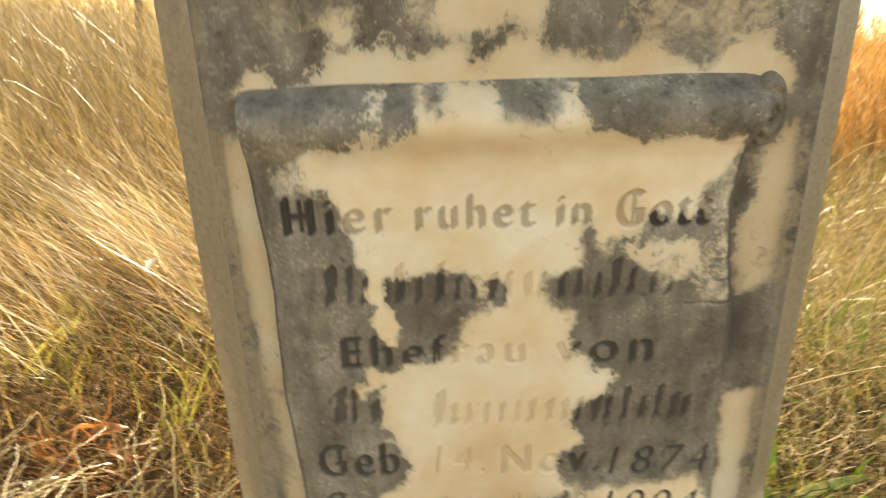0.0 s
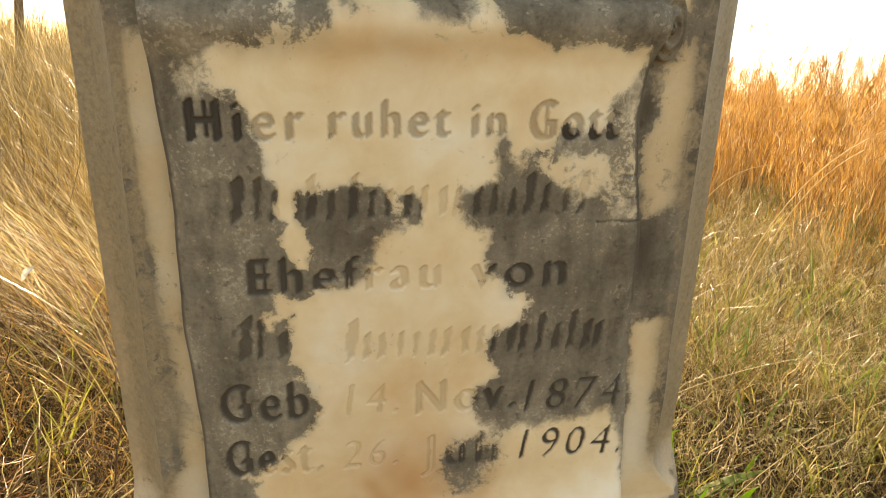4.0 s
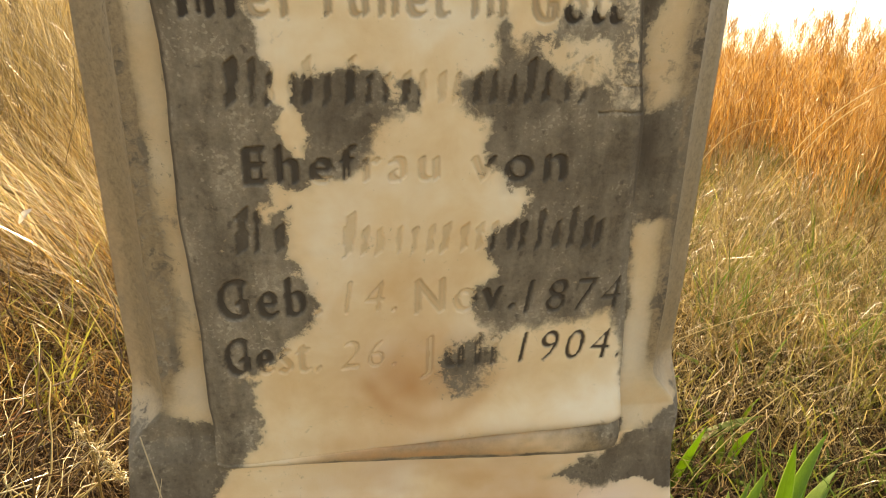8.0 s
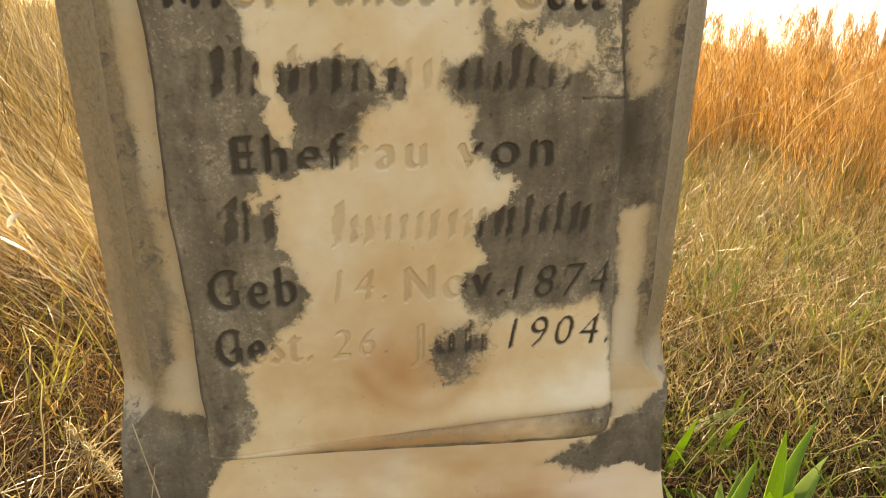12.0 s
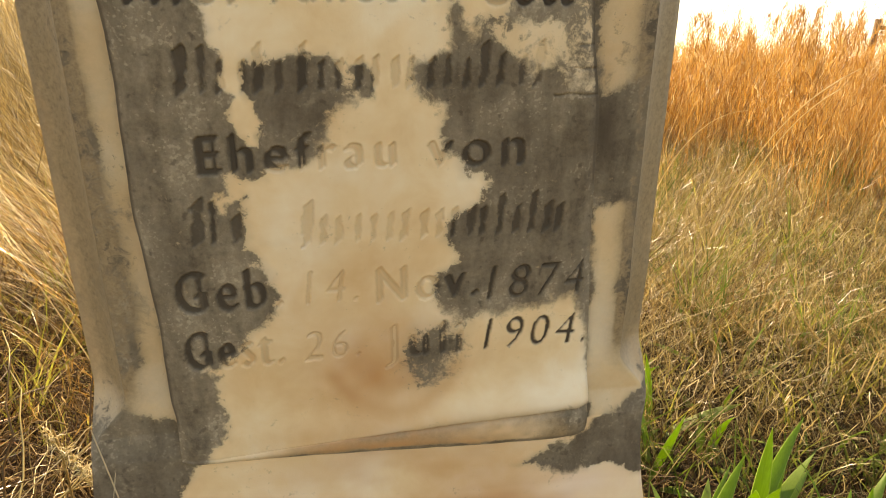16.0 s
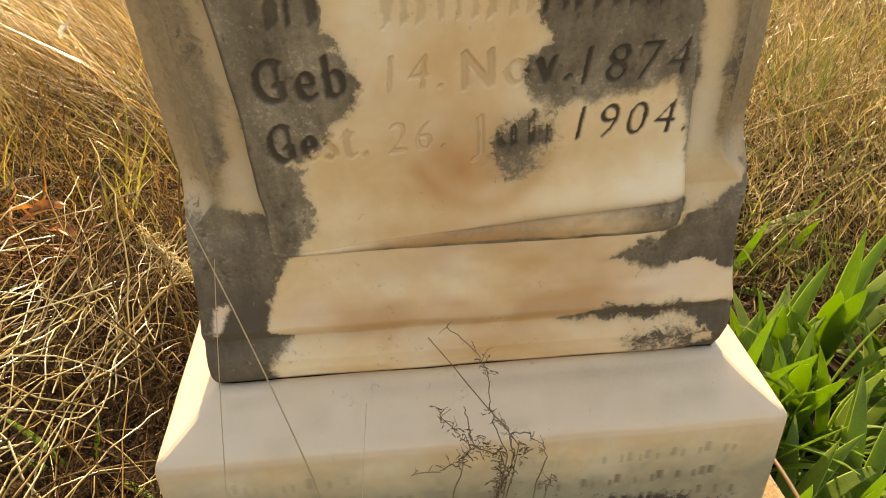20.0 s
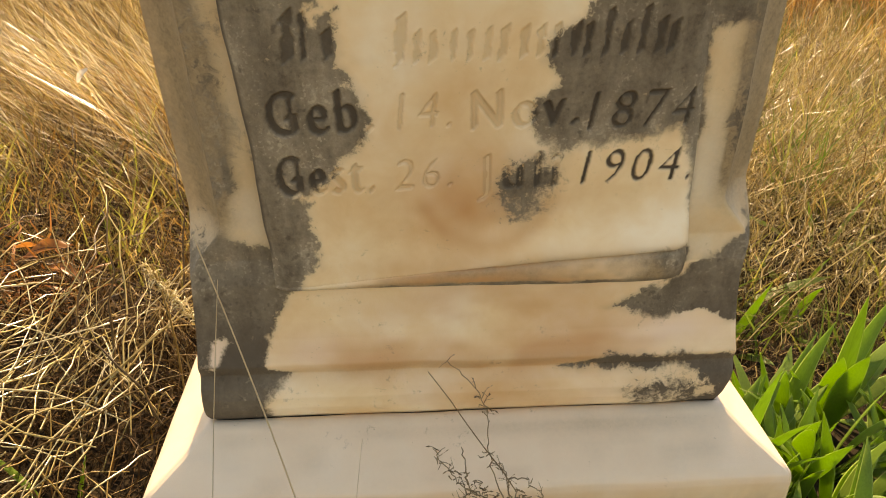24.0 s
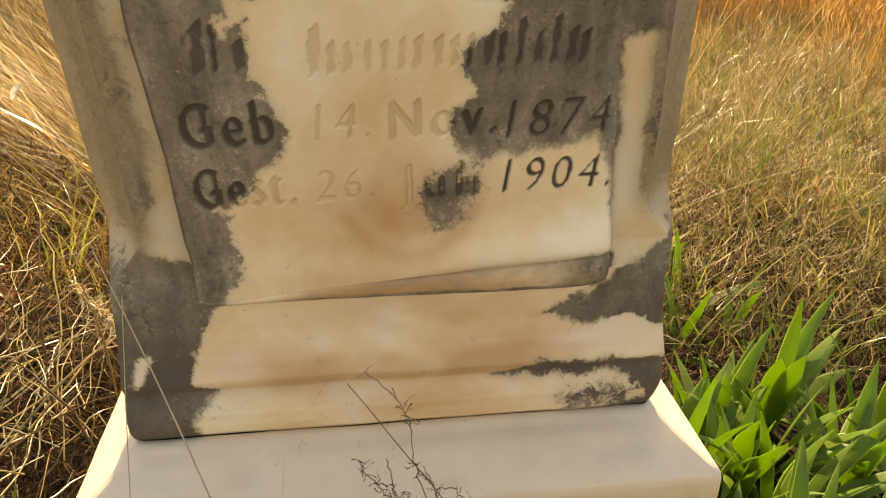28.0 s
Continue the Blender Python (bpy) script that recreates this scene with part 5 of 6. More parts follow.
def arching_tufts():
    """Bundles of tall stems that spring from clumps beside the stone and flow over to one side."""
    rng = np.random.default_rng(133)
    n, each = 34, 14
    lies = rng.uniform(0.78, 1.32, n)
    bx, by, bh = rng.uniform(-1.3, -0.36, n), rng.uniform(1.1, 1.9, n), rng.uniform(0.40, 0.80, n)
    # three taller orange ones stand out behind the corner of the stone
    lies[:3], bx[:3], by[:3], bh[:3] = (0.50, 0.62, 0.80), (-0.31, -0.33, -0.30), (0.95, 0.90, 1.0), (1.0, 0.95, 0.9)
    k = np.repeat(np.arange(n), each)
    aim = (np.pi - 0.2 + rng.normal(0, 0.35, n))[k] + rng.normal(0, 0.08, len(k))
    x, y = bx[k] + rng.normal(0, 0.016, len(k)), by[k] + rng.normal(0, 0.016, len(k))
    h = bh[k] * rng.uniform(0.55, 1.05, len(k))
    lie = lies[k] + rng.normal(0, 0.06, len(k))
    # a quarter of the stems are pale, standing for highlights on the grass
    for colour, pick, text in ((SEDGE, k % 4 == 0, "orange tall grass arching over to one side"), (PALE_STEM, k % 4 == 1, "pale tall grass arching over to one side, coloured to carry highlights"), (GOLD, k % 4 > 1, "golden tall grass arching over to one side")):
        w = (9 * np.cos(aim[pick]), 9 * np.sin(aim[pick]))
        blades("gold_grass", np.stack([x, y, ground_height(x, y)], -1)[pick], h[pick], rng.uniform(0.0012, 0.0026, pick.sum()), 0.01, 0.35, colour, 134, segs=8, wave=0.06, wind=w, lie=lie[pick], label=text)


arching_tufts()
field("gold_grass", 14000, 116, (-4.5, -0.3, 2.0, 6.5), 0.60, 1.12, 0.002, 0.005, 0.30, 0.8, DULL, "dull brown and tan meadow grass", density=left_bank, segs=5, wave=0.22, wind=(-0.9, 0), clump=0.12, clumps=330)
field("far_meadow", 60000, 107, (-22, 30, 6.5, 42), 0.4, 0.8, 0.010, 0.022, 0.25, 0.5, GOLD, "dry golden meadow stretching away", density=lambda x, y: (y > 6.5) & (np.abs(x) < 1.2 * y), segs=3, clump=0.4, clumps=1800)


# ---- iris ----
def iris_leaf(rng, length, width, lean, az, curve):
    """One sword leaf: a folded blade, keeled along its middle, its margin marked for painted rim light, as a mesh."""
    n = 12
    V, Fc, rim = [], [], []
    x = z = 0.0
    fold = rng.uniform(-0.10, 0.22)
    twist = rng.uniform(-0.5, 0.5)
    for k in range(n + 1):
        t = k / n
        th = lean + curve * t ** 2
        w = width * (0.62 + 1.15 * t - 0.75 * t * t) * (1 - max(0.0, (t - 0.42) / 0.58) ** 1.7) + 0.0006
        keel = 0.035 * w + 0.0007
        up = (-math.cos(th), 0.0, math.sin(th))
        sw = twist * t
        for s, off in ((-1, 0), (-0.86, -0.4), (0, -1), (0.86, -0.4), (1, 0), (0.86, 0.4), (0, 1), (-0.86, 0.4)):
            d = off * keel + fold * w * (abs(s) - 0.5) + sw * s * w / 2
            V.append((x + up[0] * d, s * w / 2, z + up[2] * d))
            rim.append(1.0 if abs(s) == 1 else 0.0)
        x += length / n * math.sin(th)
        z += length / n * math.cos(th)
        if k:
            a, b = 8 * (k - 1), 8 * k
            Fc += [(a + j, a + (j + 1) % 8, b + (j + 1) % 8, b + j) for j in range(8)]
    me = mesh_of("leaf", V, Fc)
    me.attributes.new("rim", "FLOAT", "POINT").data.foreach_set("value", rim)
    me.transform(Matrix.Rotation(az, 4, "Z"))
    return me


def iris_plant(x, y, leaves, seed, size=1.0):
    rng = random.Random(seed)
    plant = new("iris_plant")
    plant.location = (x, y, float(ground_height(np.array(x), np.array(y))) - 0.01)
    tagged(plant, "clump of green iris with broad sword-shaped leaves", "plant", "iris beside the gravestone")
    fan = rng.uniform(0, math.pi)
    for k in range(leaves):
        u = k / max(leaves - 1, 1) * 2 - 1
        az = fan + (0 if u > 0 else math.pi) + rng.uniform(-0.5, 0.5)
        me = iris_leaf(rng, size * rng.uniform(0.16, 0.30) * (1 - 0.2 * abs(u)), size * rng.uniform(0.018, 0.036), abs(u) ** 1.2 * 1.0 + rng.uniform(0.0, 0.18), az, rng.uniform(0.0, 0.9) if rng.random() < 0.96 else rng.uniform(1.0, 1.6))
        leaf = part("leaf", me, IRIS, plant)
        leaf.location = (0.025 * u * math.cos(fan) + rng.uniform(-0.01, 0.01), 0.025 * u * math.sin(fan) + rng.uniform(-0.01, 0.01), 0)
    return plant


IRIS_SPOTS = [(0.42, 0.16), (0.50, 0.05), (0.58, 0.20), (0.66, 0.09), (0.46, 0.30), (0.56, 0.36), (0.72, 0.24), (0.82, 0.16), (0.70, 0.42), (0.86, 0.36), (0.50, 0.20), (0.62, 0.30), (0.52, -0.02), (0.43, 0.24), (0.41, 0.04), (0.54, 0.27)]
for k, (x, y) in enumerate(IRIS_SPOTS):
    iris_plant(x, y, 15, 300 + k, (0.80 if y > 0.03 else 0.52) + 0.08 * math.sin(k) + 0.40 * min(max(y, 0.0), 0.4))
for k, (x, y) in enumerate([(0.62, 0.88), (0.74, 0.98), (0.58, 0.74)]):
    iris_plant(x, y, 5, 340 + k, 0.75)


for k, (x, y) in enumerate([(0.50, 0.70), (0.64, 0.66), (0.70, 0.80), (0.80, 0.72), (0.88, 0.82), (1.02, 1.0), (1.24, 1.08), (1.51, 1.53), (1.83, 1.70), (1.10, 0.72)]):
    iris_plant(x, y, 3 + k % 2, 380 + k, 0.68 + 0.1 * (k % 3))
for k, (x, y) in enumerate([(-0.52, 0.06), (-0.47, 0.22), (-0.60, -0.10)]):
    iris_plant(x, y, 4, 360 + k, 0.55)


# ---- footing, fence, far woods ----
def build_footing():
    bm = bmesh.new()
    bmesh.ops.create_cube(bm, size=1.0)
    bmesh.ops.scale(bm, vec=(0.675, 0.47, 0.16), verts=bm.verts)
    bmesh.ops.bevel(bm, geom=list(bm.edges), offset=0.012, segments=2, affect="EDGES")
    bmesh.ops.subdivide_edges(bm, edges=list(bm.edges), cuts=5, use_grid_fill=True)
    for v in bm.verts:
        v.co += 0.006 * noise.noise_vector(v.co * 9)
    me = bpy.data.meshes.new("footing_slab")
    bm.to_mesh(me)
    bm.free()
    me.shade_smooth()
    ob = part("footing_slab", me, LICHEN_STONE)
    ob.matrix_world = pose(0.036, 0.10, 0.058, 2, -3, 0)
    tagged(ob, "rough stone footing slab patched with orange lichen", "footing")


build_footing()


def tube(name, a, b, r, material, parent=None, sides=10):
    a, b = Vector(a), Vector(b)
    d = (b - a).normalized()
    up = Vector((0, 0, 1)) if abs(d.z) < 0.9 else Vector((1, 0, 0))
    u = d.cross(up).normalized()
    w = d.cross(u)
    V, Fc = [], []
    for k, (p, s) in enumerate(((a, 0.0), (a, 1.0), (b, 1.0), (b, 0.0))):
        for j in range(sides):
            an = 2 * math.pi * j / sides
            V.append(p + (u * math.cos(an) + w * math.sin(an)) * r * max(s, 0.01))
    for k in range(3):
        for j in range(sides):
            Fc.append((k * sides + j, k * sides + (j + 1) % sides, (k + 1) * sides + (j + 1) % sides, (k + 1) * sides + j))
    return part(name, mesh_of(name, V, Fc), material, parent)


def fence(posts, rail_z, r, label):
    f = new("pipe_fence")
    f.location = (posts[0][0], posts[0][1], 0)
    o = Vector((posts[0][0], posts[0][1], 0))
    for x, y, top in posts:
        g = float(ground_height(np.array(x), np.array(y)))
        tube("post", Vector((x, y, g - 0.1)) - o, Vector((x, y, top)) - o, r, IRON, f)
    for (x0, y0, _), (x1, y1, _) in zip(posts[:-1], posts[1:]):
        for z in rail_z:
            tube("rail", Vector((x0, y0, z)) - o, Vector((x1, y1, z)) - o, r * 0.7, IRON, f)
    return tagged(f, label, "fence")


fence([(-2.29, 5.10, 1.80), (-4.6, 5.6, 1.80)], (1.32, 1.64), 0.03, "rusty iron pipe fence with two rails, behind golden grass")
fence([(5.22, 5.65, 1.53), (5.47, 5.55, 1.49), (8.2, 4.9, 1.49)], (1.455,), 0.03, "rusty iron pipe fence half hidden in orange sedge")


def far_woods():
    rng = np.random.default_rng(9)
    V, Fc = [], []
    for k in range(420):
        ang = rng.uniform(-1.1, 1.1)
        d = rng.uniform(600, 800)
        c = np.array([d * math.sin(ang), d * math.cos(ang), 0.0])
        s = rng.uniform(3, 6)
        for j in range(10):
            p = c + rng.normal(0, 1, 3) * [s * 1.5, s, 0.5] + [0, 0, s * 0.3 - 1.8]
            q = rng.uniform(0.8, 2.2)
            b = len(V)
            V += [p + np.array(o) * q for o in ((1, 0, 0), (-1, 0, 0), (0, 1, 0), (0, -1, 0), (0, 0, 1), (0, 0, -1))]
            Fc += [(b, b + 2, b + 4), (b + 2, b + 1, b + 4), (b + 1, b + 3, b + 4), (b + 3, b, b + 4), (b + 2, b, b + 5), (b + 1, b + 2, b + 5), (b + 3, b + 1, b + 5), (b, b + 3, b + 5)]
    tagged(part("far_woods", mesh_of("far_woods", V, Fc, False), WOODS), "low line of dark trees on the horizon", "woods", kind="stuff")


far_woods()


# ---- single stalks and the dry weed ----
def swept(points, radii, sides=5):
    """A tapered tube along points, as lists of verts and faces."""
    V, Fc = [], []
    pts = [Vector(q) for q in points]
    for k, q in enumerate(pts):
        d = (pts[min(k + 1, len(pts) - 1)] - pts[max(k - 1, 0)]).normalized()
        u = d.orthogonal().normalized()
        w = d.cross(u)
        for j in range(sides):
            an = 2 * math.pi * j / sides
            V.append(q + (u * math.cos(an) + w * math.sin(an)) * radii[k])
        if k:
            for j in range(sides):
                Fc.append(((k - 1) * sides + j, (k - 1) * sides + (j + 1) % sides, k * sides + (j + 1) % sides, k * sides + j))
    return V, Fc


def bezier(a, b, c, n=14):
    a, b, c = Vector(a), Vector(b), Vector(c)
    return [a * (1 - t) ** 2 + b * 2 * t * (1 - t) + c * t * t for t in (k / n for k in range(n + 1))]


def stalk(root, mid, end, r, material, label, tip=0.35):
    pts = bezier(root, mid, end)
    n = len(pts)
    V, Fc = swept(pts, [r * (1 - (1 - tip) * k / (n - 1)) for k in range(n)])
    ob = part("grass_stalk", mesh_of("grass_stalk", V, Fc), material)
    return tagged(ob, label, "grass", "single grass stalks")


PALE = "single pale dry grass stalk arching over the meadow"
NEAR = "thin dry grass stalk standing close before the gravestone"
stalk((-0.072, -0.075, 0.02), (-0.118, -0.105, 0.33), (-0.176, -0.145, 0.58), 0.0010, STEM, NEAR)
stalk((-0.215, -0.08, 0.02), (-0.190, -0.112, 0.36), (-0.166, -0.141, 0.552), 0.0006, STEM, NEAR)
stalk((-0.098, -0.08, 0.02), (-0.095, -0.095, 0.25), (-0.086, -0.121, 0.425), 0.0005, STEM, NEAR)
stalk((1.21, 1.54, 0.05), (1.22, 1.48, 0.66), (1.41, 1.25, 0.86), 0.0012, STALK, PALE, 1.6)
stalk((1.24, 1.52, 0.05), (1.25, 1.46, 0.63), (1.40, 1.30, 0.80), 0.0010, STALK, PALE, 1.6)
stalk((1.12, 1.84, 0.15), (1.18, 1.78, 0.68), (1.37, 1.66, 0.71), 0.0024, STALK, PALE)
stalk((0.62, 0.97, 0.10), (0.88, 0.84, 0.38), (1.12, 0.66, 0.43), 0.0011, PALE_STEM, PALE)
stalk((0.58, 0.51, 0.10), (0.66, 0.46, 0.36), (0.86, 0.37, 0.50), 0.0009, PALE_STEM, PALE)
stalk((-0.30, 0.62, 0.05), (-0.46, 0.72, 0.45), (-0.76, 0.95, 0.78), 0.0013, STALK, PALE)
stalk((-0.32, 0.66, 0.05), (-0.50, 0.74, 0.40), (-0.84, 0.92, 0.66), 0.0011, STALK, PALE)
stalk((-0.36, 0.30, 0.10), (-0.44, 0.28, 0.30), (-0.62, 0.22, 0.28), 0.0009, PALE_STEM, PALE)
stalk((-0.34, 0.12, 0.08), (-0.42, 0.16, 0.24), (-0.60, 0.10, 0.20), 0.0009, PALE_STEM, PALE)
stalk((0.355, 0.12, 0.16), (0.372, 0.02, 0.185), (0.352, -0.16, 0.15), 0.0028, WEED, "weathered thin stick lying along the footing slab", 0.7)


def dry_weed(x, y):
    """A withered herb: bent stems beset with short forked twigs and tiny husks."""
    rng = random.Random(77)
    weed = new("dry_weed")
    weed.location = (x, y, 0)
    tagged(weed, "withered brown weed with forked twigs before the marble base", "weed")

    def place(px, pz):
        pz = pz + 0.012 * step01(0.0, 0.2, pz)
        return Vector((px - x - 0.011, -0.055 - 0.153 * pz - y, pz * 0.985))

    def husk(c, s):
        V = [c + Vector(o) * s for o in ((1, 0, 0), (-1, 0, 0), (0, 1, 0), (0, -1, 0), (0, 0, 1.6), (0, 0, -1.6))]
        return V, [(0, 2, 4), (2, 1, 4), (1, 3, 4), (3, 0, 4), (2, 0, 5), (1, 2, 5), (3, 1, 5), (0, 3, 5)]

    def flake(c, d, ln):
        """A narrow withered leaf along d, keeled on both sides."""
        u = d.orthogonal().normalized() * ln * 0.14
        w = d.cross(u).normalized() * ln * 0.06
        V = [c, c + d * ln, c + d * ln * 0.45 + u, c + d * ln * 0.45 - u, c + d * ln * 0.45 + w, c + d * ln * 0.45 - w]
        return V, [(0, 2, 4), (0, 4, 3), (0, 3, 5), (0, 5, 2), (1, 4, 2), (1, 3, 4), (1, 5, 3), (1, 2, 5)]

    def stem(course, r, bushy, start, knots=()):
        pts = []
        for (x0, z0), (x1, z1) in zip(course[:-1], course[1:]):
            for k in range(5):
                pts.append(place(x0 + (x1 - x0) * k / 5, z0 + (z1 - z0) * k / 5))
        pts.append(place(*course[-1]))
        pts = [q + Vector((rng.uniform(-1, 1), rng.uniform(-1, 1), 0)) * 0.0012 for q in pts]
        n = len(pts)
        V, Fc = swept(pts, [r * (1 - 0.55 * k / n) for k in range(n)], 4)

        def add(more):
            Fc.extend(tuple(i + len(V) for i in f) for f in more[1])
            V.extend(more[0])

        for k in range(bushy):
            t = start + (1 - start) * rng.random() ** 0.9
            j = min(int(t * (n - 1)), n - 2)
            q = pts[j].lerp(pts[j + 1], rng.random())
            d = Vector((rng.uniform(-1, 1), rng.uniform(-0.7, 0.7), rng.uniform(-0.3, 1.0))).normalized()
            ln = rng.uniform(0.002, 0.009)
            e = q + d * ln
            add(swept([q, q.lerp(e, 0.6) + Vector((0, 0, 0.1 * ln)), e], [r * 0.55, r * 0.45, r * 0.3], 3))
            for _ in range(rng.randint(0, 2)):
                f = q.lerp(e, rng.uniform(0.4, 0.9))
                g = f + Vector((rng.uniform(-1, 1), rng.uniform(-1, 1), rng.uniform(-0.4, 1))) * 0.004
                add(swept([f, g], [r * 0.4, r * 0.25], 3))
                add(flake(g, (g - f).normalized(), rng.uniform(0.0012, 0.0030)))
            if rng.random() < 0.7:
                add(flake(e, (d + Vector((0, 0, -0.5))).normalized(), rng.uniform(0.0018, 0.0042)))
            if rng.random() < 0.2:
                add(husk(e, rng.uniform(0.0005, 0.0009)))
        # dense tangles of curled leaves and seed stalks
        for cx, cz, spread, count in knots:
            for k in range(count):
                q = place(cx + rng.gauss(0, spread), cz + rng.gauss(0, spread * 1.1)) + Vector((0, rng.gauss(0, 0.004), 0))
                d = Vector((rng.uniform(-1, 1), rng.uniform(-0.7, 0.7), rng.uniform(-0.6, 1.0))).normalized()
                bow = Vector((rng.uniform(-1, 1), 0, rng.uniform(-1, 1))) * 0.0020
                ln = rng.uniform(0.002, 0.007)
                add(swept([q, q + d * ln * 0.5 + bow, q + d * ln], [r * 0.7, r * 0.75, r * 0.4], 3))
                if k % 2:
                    add(flake(q + d * ln, (d + Vector((0, 0, -0.7))).normalized(), rng.uniform(0.0022, 0.0050)))
        part("stem", mesh_of("stem", V, Fc), WEED, weed)

    stem([(0.026, 0.0), (0.027, 0.270), (0.030, 0.350), (0.014, 0.392), (0.009, 0.417), (0.003, 0.450), (-0.006, 0.469), (-0.026, 0.492)], 0.00062, 9, 0.62, [(0.003, 0.449, 0.0016, 3), (-0.003, 0.463, 0.0014, 2), (0.011, 0.400, 0.003, 6)])
    stem([(0.030, 0.0), (0.033, 0.260), (0.036, 0.364), (-0.036, 0.481)], 0.0007, 0, 0.55)
    stem([(-0.010, 0.0), (-0.009, 0.290), (-0.004, 0.351), (-0.002, 0.357)], 0.0007, 14, 0.60, [(-0.003, 0.349, 0.003, 7)])
    stem([(-0.005, 0.336), (-0.012, 0.343), (-0.022, 0.334), (-0.044, 0.330)], 0.0006, 5, 0.2)
    stem([(0.028, 0.0), (0.027, 0.310), (0.024, 0.350), (0.002, 0.365), (-0.010, 0.379), (-0.026, 0.403)], 0.00065, 8, 0.60, [(-0.023, 0.399, 0.0025, 5), (-0.009, 0.381, 0.003, 8), (0.012, 0.361, 0.0042, 18), (0.022, 0.352, 0.0042, 18), (0.002, 0.366, 0.003, 8)])
    stem([(-0.001, 0.372), (-0.004, 0.390), (-0.008, 0.412)], 0.0007, 0, 0.5)
    stem([(0.034, 0.0), (0.031, 0.310), (0.034, 0.352), (0.028, 0.374), (0.030, 0.379), (0.043, 0.378), (0.044, 0.367)], 0.00075, 0, 0.66, [(0.044, 0.368, 0.0010, 3), (0.040, 0.352, 0.004, 16), (0.028, 0.330, 0.005, 30), (0.026, 0.310, 0.004, 16)])
    stem([(0.030, 0.0), (0.028, 0.300), (0.034, 0.350), (0.026, 0.385), (0.016, 0.396)], 0.00055, 8, 0.66)
    stem([(0.056, 0.0), (0.057, 0.300), (0.059, 0.348), (0.054, 0.364)], 0.0007, 4, 0.7)
    stem([(0.066, 0.0), (0.066, 0.270), (0.067, 0.324)], 0.0007, 8, 0.75)
    stem([(0.012, 0.0), (0.018, 0.255), (0.026, 0.300), (0.030, 0.335)], 0.0009, 12, 0.6)


dry_weed(0.0, -0.115)


def green_weed(x, y):
    """Small upright herb with a few oval leaves on each stem."""
    rng = random.Random(19)
    weed = new("green_weed")
    weed.location = (x, y, 0)
    tagged(weed, "small dark green weed growing before the marble base", "weed")
    for k in range(7):
        sx, top = rng.uniform(-0.04, 0.05), rng.uniform(0.305, 0.350)
        lean = rng.uniform(-0.02, 0.02)
        pts = bezier((sx, 0, 0.0), (sx + 0.3 * lean, -0.01, top * 0.6), (sx + lean, -0.02, top), 10)
        V, Fc = swept(pts, [0.0011 * (1 - 0.06 * j) for j in range(11)], 4)
        stem = part("stem", mesh_of("stem", V, Fc), GREEN, weed)
        for j in range(8):
            q = pts[10 - j // 2]
            size, an = rng.uniform(0.007, 0.014), rng.uniform(0, 6.28)
            d = Vector((math.cos(an), math.sin(an), rng.uniform(0.2, 0.9))).normalized()
            w = d.cross(Vector((0, 0, 1))).normalized()
            V = [q, q + d * size * 0.35 + w * size * 0.24, q + d * size * 0.75 + w * size * 0.17, q + d * size, q + d * size * 0.75 - w * size * 0.17, q + d * size * 0.35 - w * size * 0.24, q + d * size * 0.5 - Vector((0, 0, 0.12 * size))]
            part("leaf", mesh_of("leaf", V, [(0, 1, 6), (1, 2, 6), (2, 3, 6), (3, 4, 6), (4, 5, 6), (5, 0, 6)]), GREEN, stem)


green_weed(-0.205, -0.115)


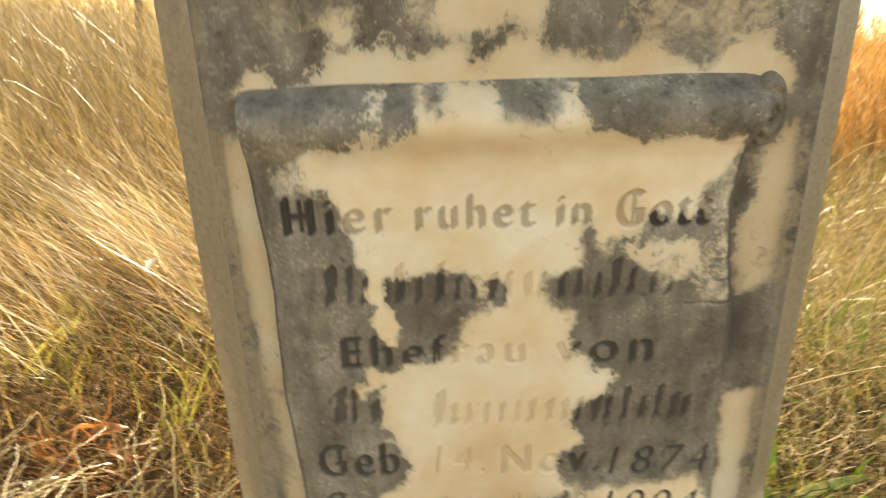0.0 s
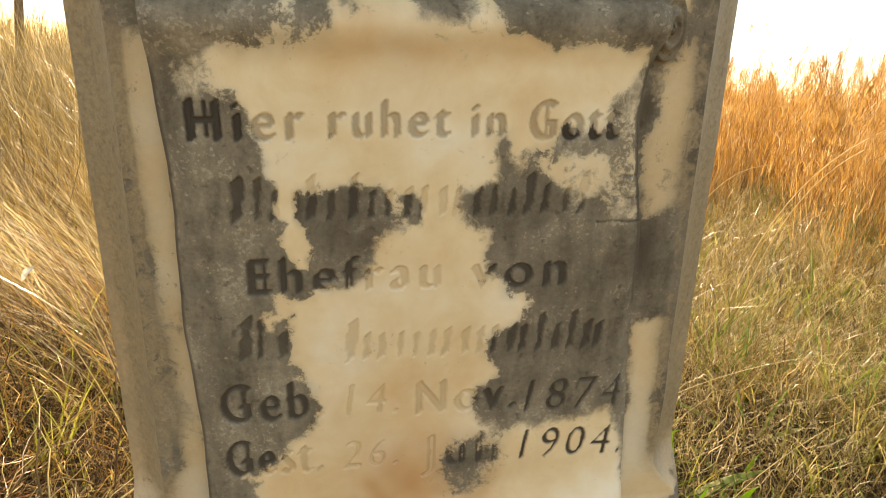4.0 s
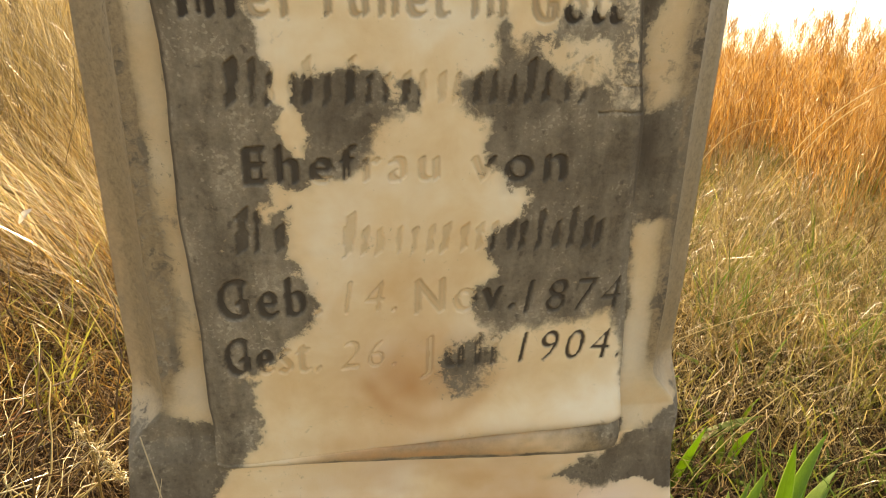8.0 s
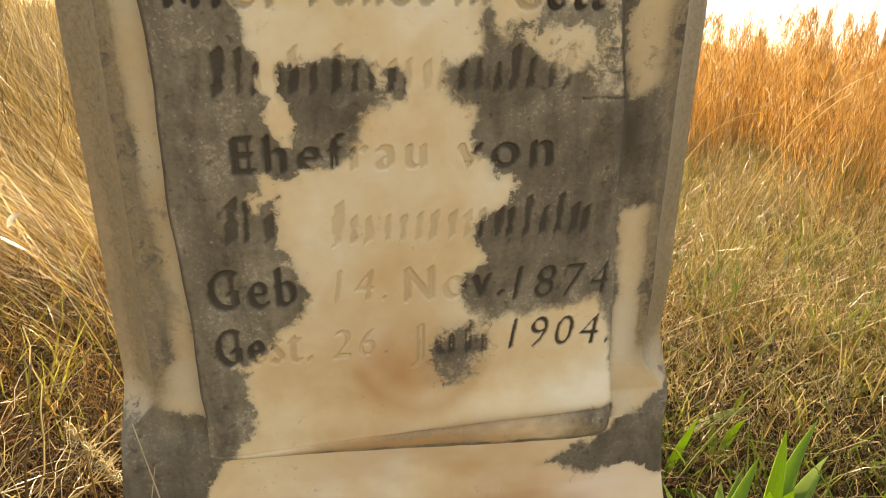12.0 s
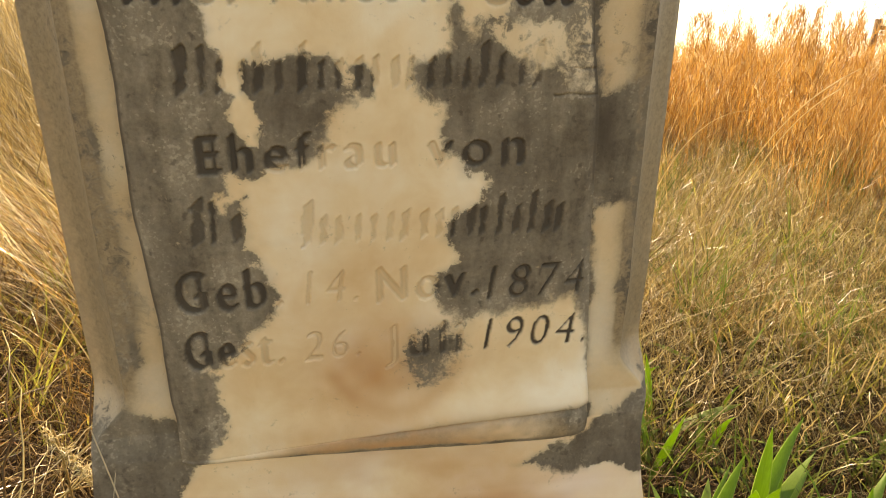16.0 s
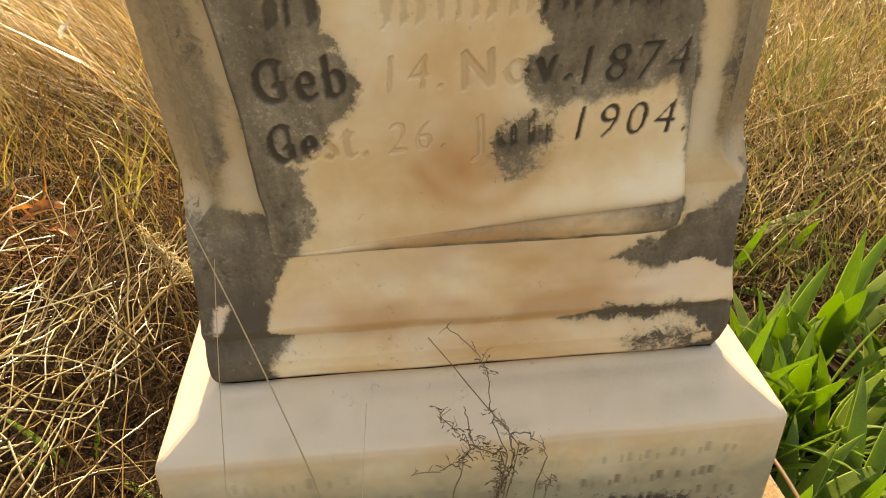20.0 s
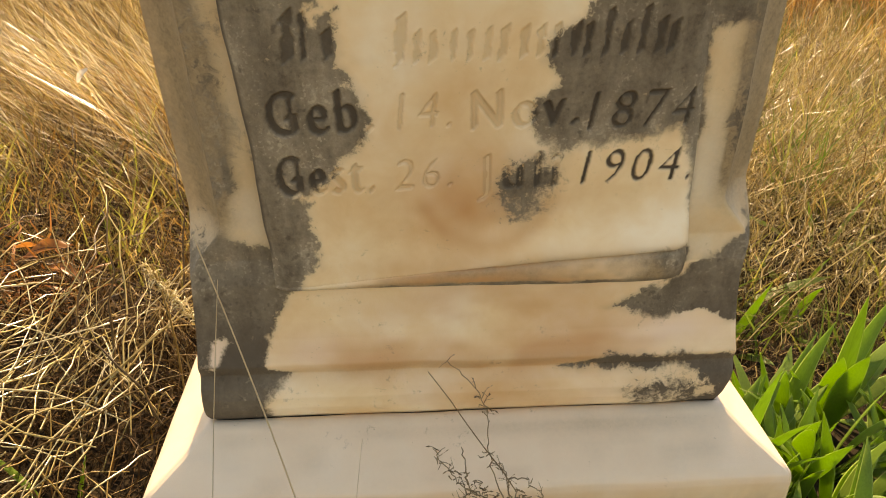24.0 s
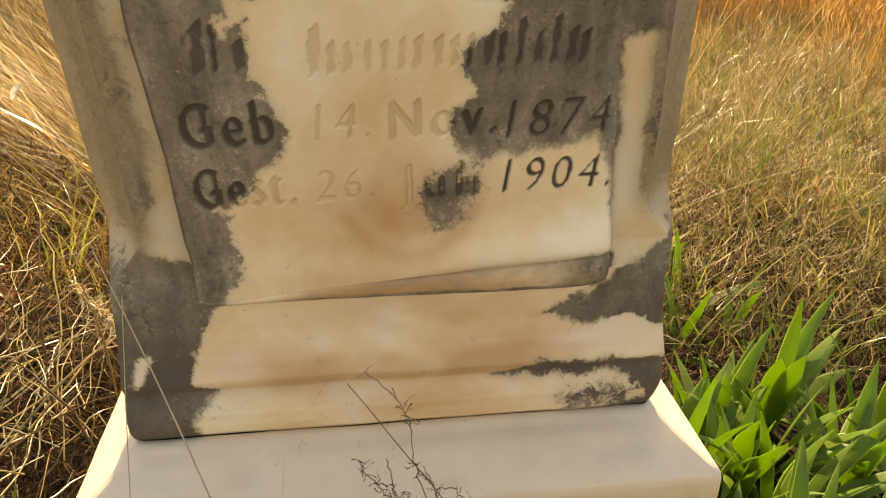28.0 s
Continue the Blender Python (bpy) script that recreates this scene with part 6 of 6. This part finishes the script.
# ---- dead leaves and a pale seed head ----
def dead_leaf(x, y, z, size, turn, material, label):
    """A curled dry leaf, pointed at both ends."""
    V, Fc = [], []
    n, m = 10, 4
    for k in range(n + 1):
        t = k / n
        w = 0.17 * size * math.sin(math.pi * t) ** 0.8 + 0.0004
        for j in range(m + 1):
            s = j / m * 2 - 1
            V.append((size * (t - 0.5), w * s, 0.12 * size * math.sin(math.pi * t) + 0.35 * w * s * s + 0.03 * size * math.sin(9 * t + 3 * s)))
    for k in range(n):
        for j in range(m):
            a = k * (m + 1) + j
            Fc.append((a, a + 1, a + m + 2, a + m + 1))
    ob = part("dead_leaf", mesh_of("dead_leaf", V, Fc), material)
    ob.matrix_world = pose(x, y, z, turn[0], turn[1], turn[2])
    return tagged(ob, label, "leaf")


# whitish colour gives this leaf its glint
dead_leaf(-0.66, 0.96, 0.40, 0.038, (30, -50, 40), PALE_LEAF, "pale dead leaf caught in the golden grass, coloured for a glint")
field("russet_grass", 90, 120, (-0.80, -0.60, 0.66, 0.80), 0.08, 0.16, 0.004, 0.008, 1.0, 1.2, RED_LEAF, "tuft of russet dead grass", segs=5, wave=0.3, lift=0.12)
for k, (x, y, z, turn) in enumerate([(-0.68, 0.74, 0.12, (20, -14, 15)), (-0.73, 0.76, 0.11, (-25, 10, 40)), (-0.64, 0.70, 0.10, (10, 8, -20))]):
    dead_leaf(x, y, z, 0.09 - 0.012 * k, turn, RED_LEAF, "curled orange-brown dead leaf lying in the hay")


def seed_head(x, y, z):
    """A fluffy pale grass head on a bent stalk."""
    rng = random.Random(5)
    head = new("grass_seed_head")
    head.location = (x, y, 0)
    tagged(head, "pale fluffy grass seed head beside the gravestone", "grass")
    pts = bezier((0.02, 0.0, 0.02), (0.03, 0.0, z * 0.7), (0.0, 0.0, z), 10)
    V, Fc = swept(pts, [0.0014] * 11, 4)
    part("stalk", mesh_of("stalk", V, Fc), STRAW, head)
    V, Fc = [], []
    for k in range(200):
        t = rng.random()
        a = Vector((0.055 * t - 0.01, rng.uniform(-0.006, 0.006), z - 0.075 * t))
        d = Vector((rng.uniform(-1, 1), rng.uniform(-1, 1), rng.uniform(-0.6, 1))).normalized() * rng.uniform(0.004, 0.019)
        v2, f2 = swept([a, a + d * 0.6, a + d + Vector((0, 0, -0.003))], [0.0007, 0.0006, 0.0002], 3)
        Fc += [tuple(i + len(V) for i in f) for f in f2]
        V += v2
    part("plume", mesh_of("plume", V, Fc), PALE_STEM, head)


seed_head(-0.335, 0.26, 0.35)
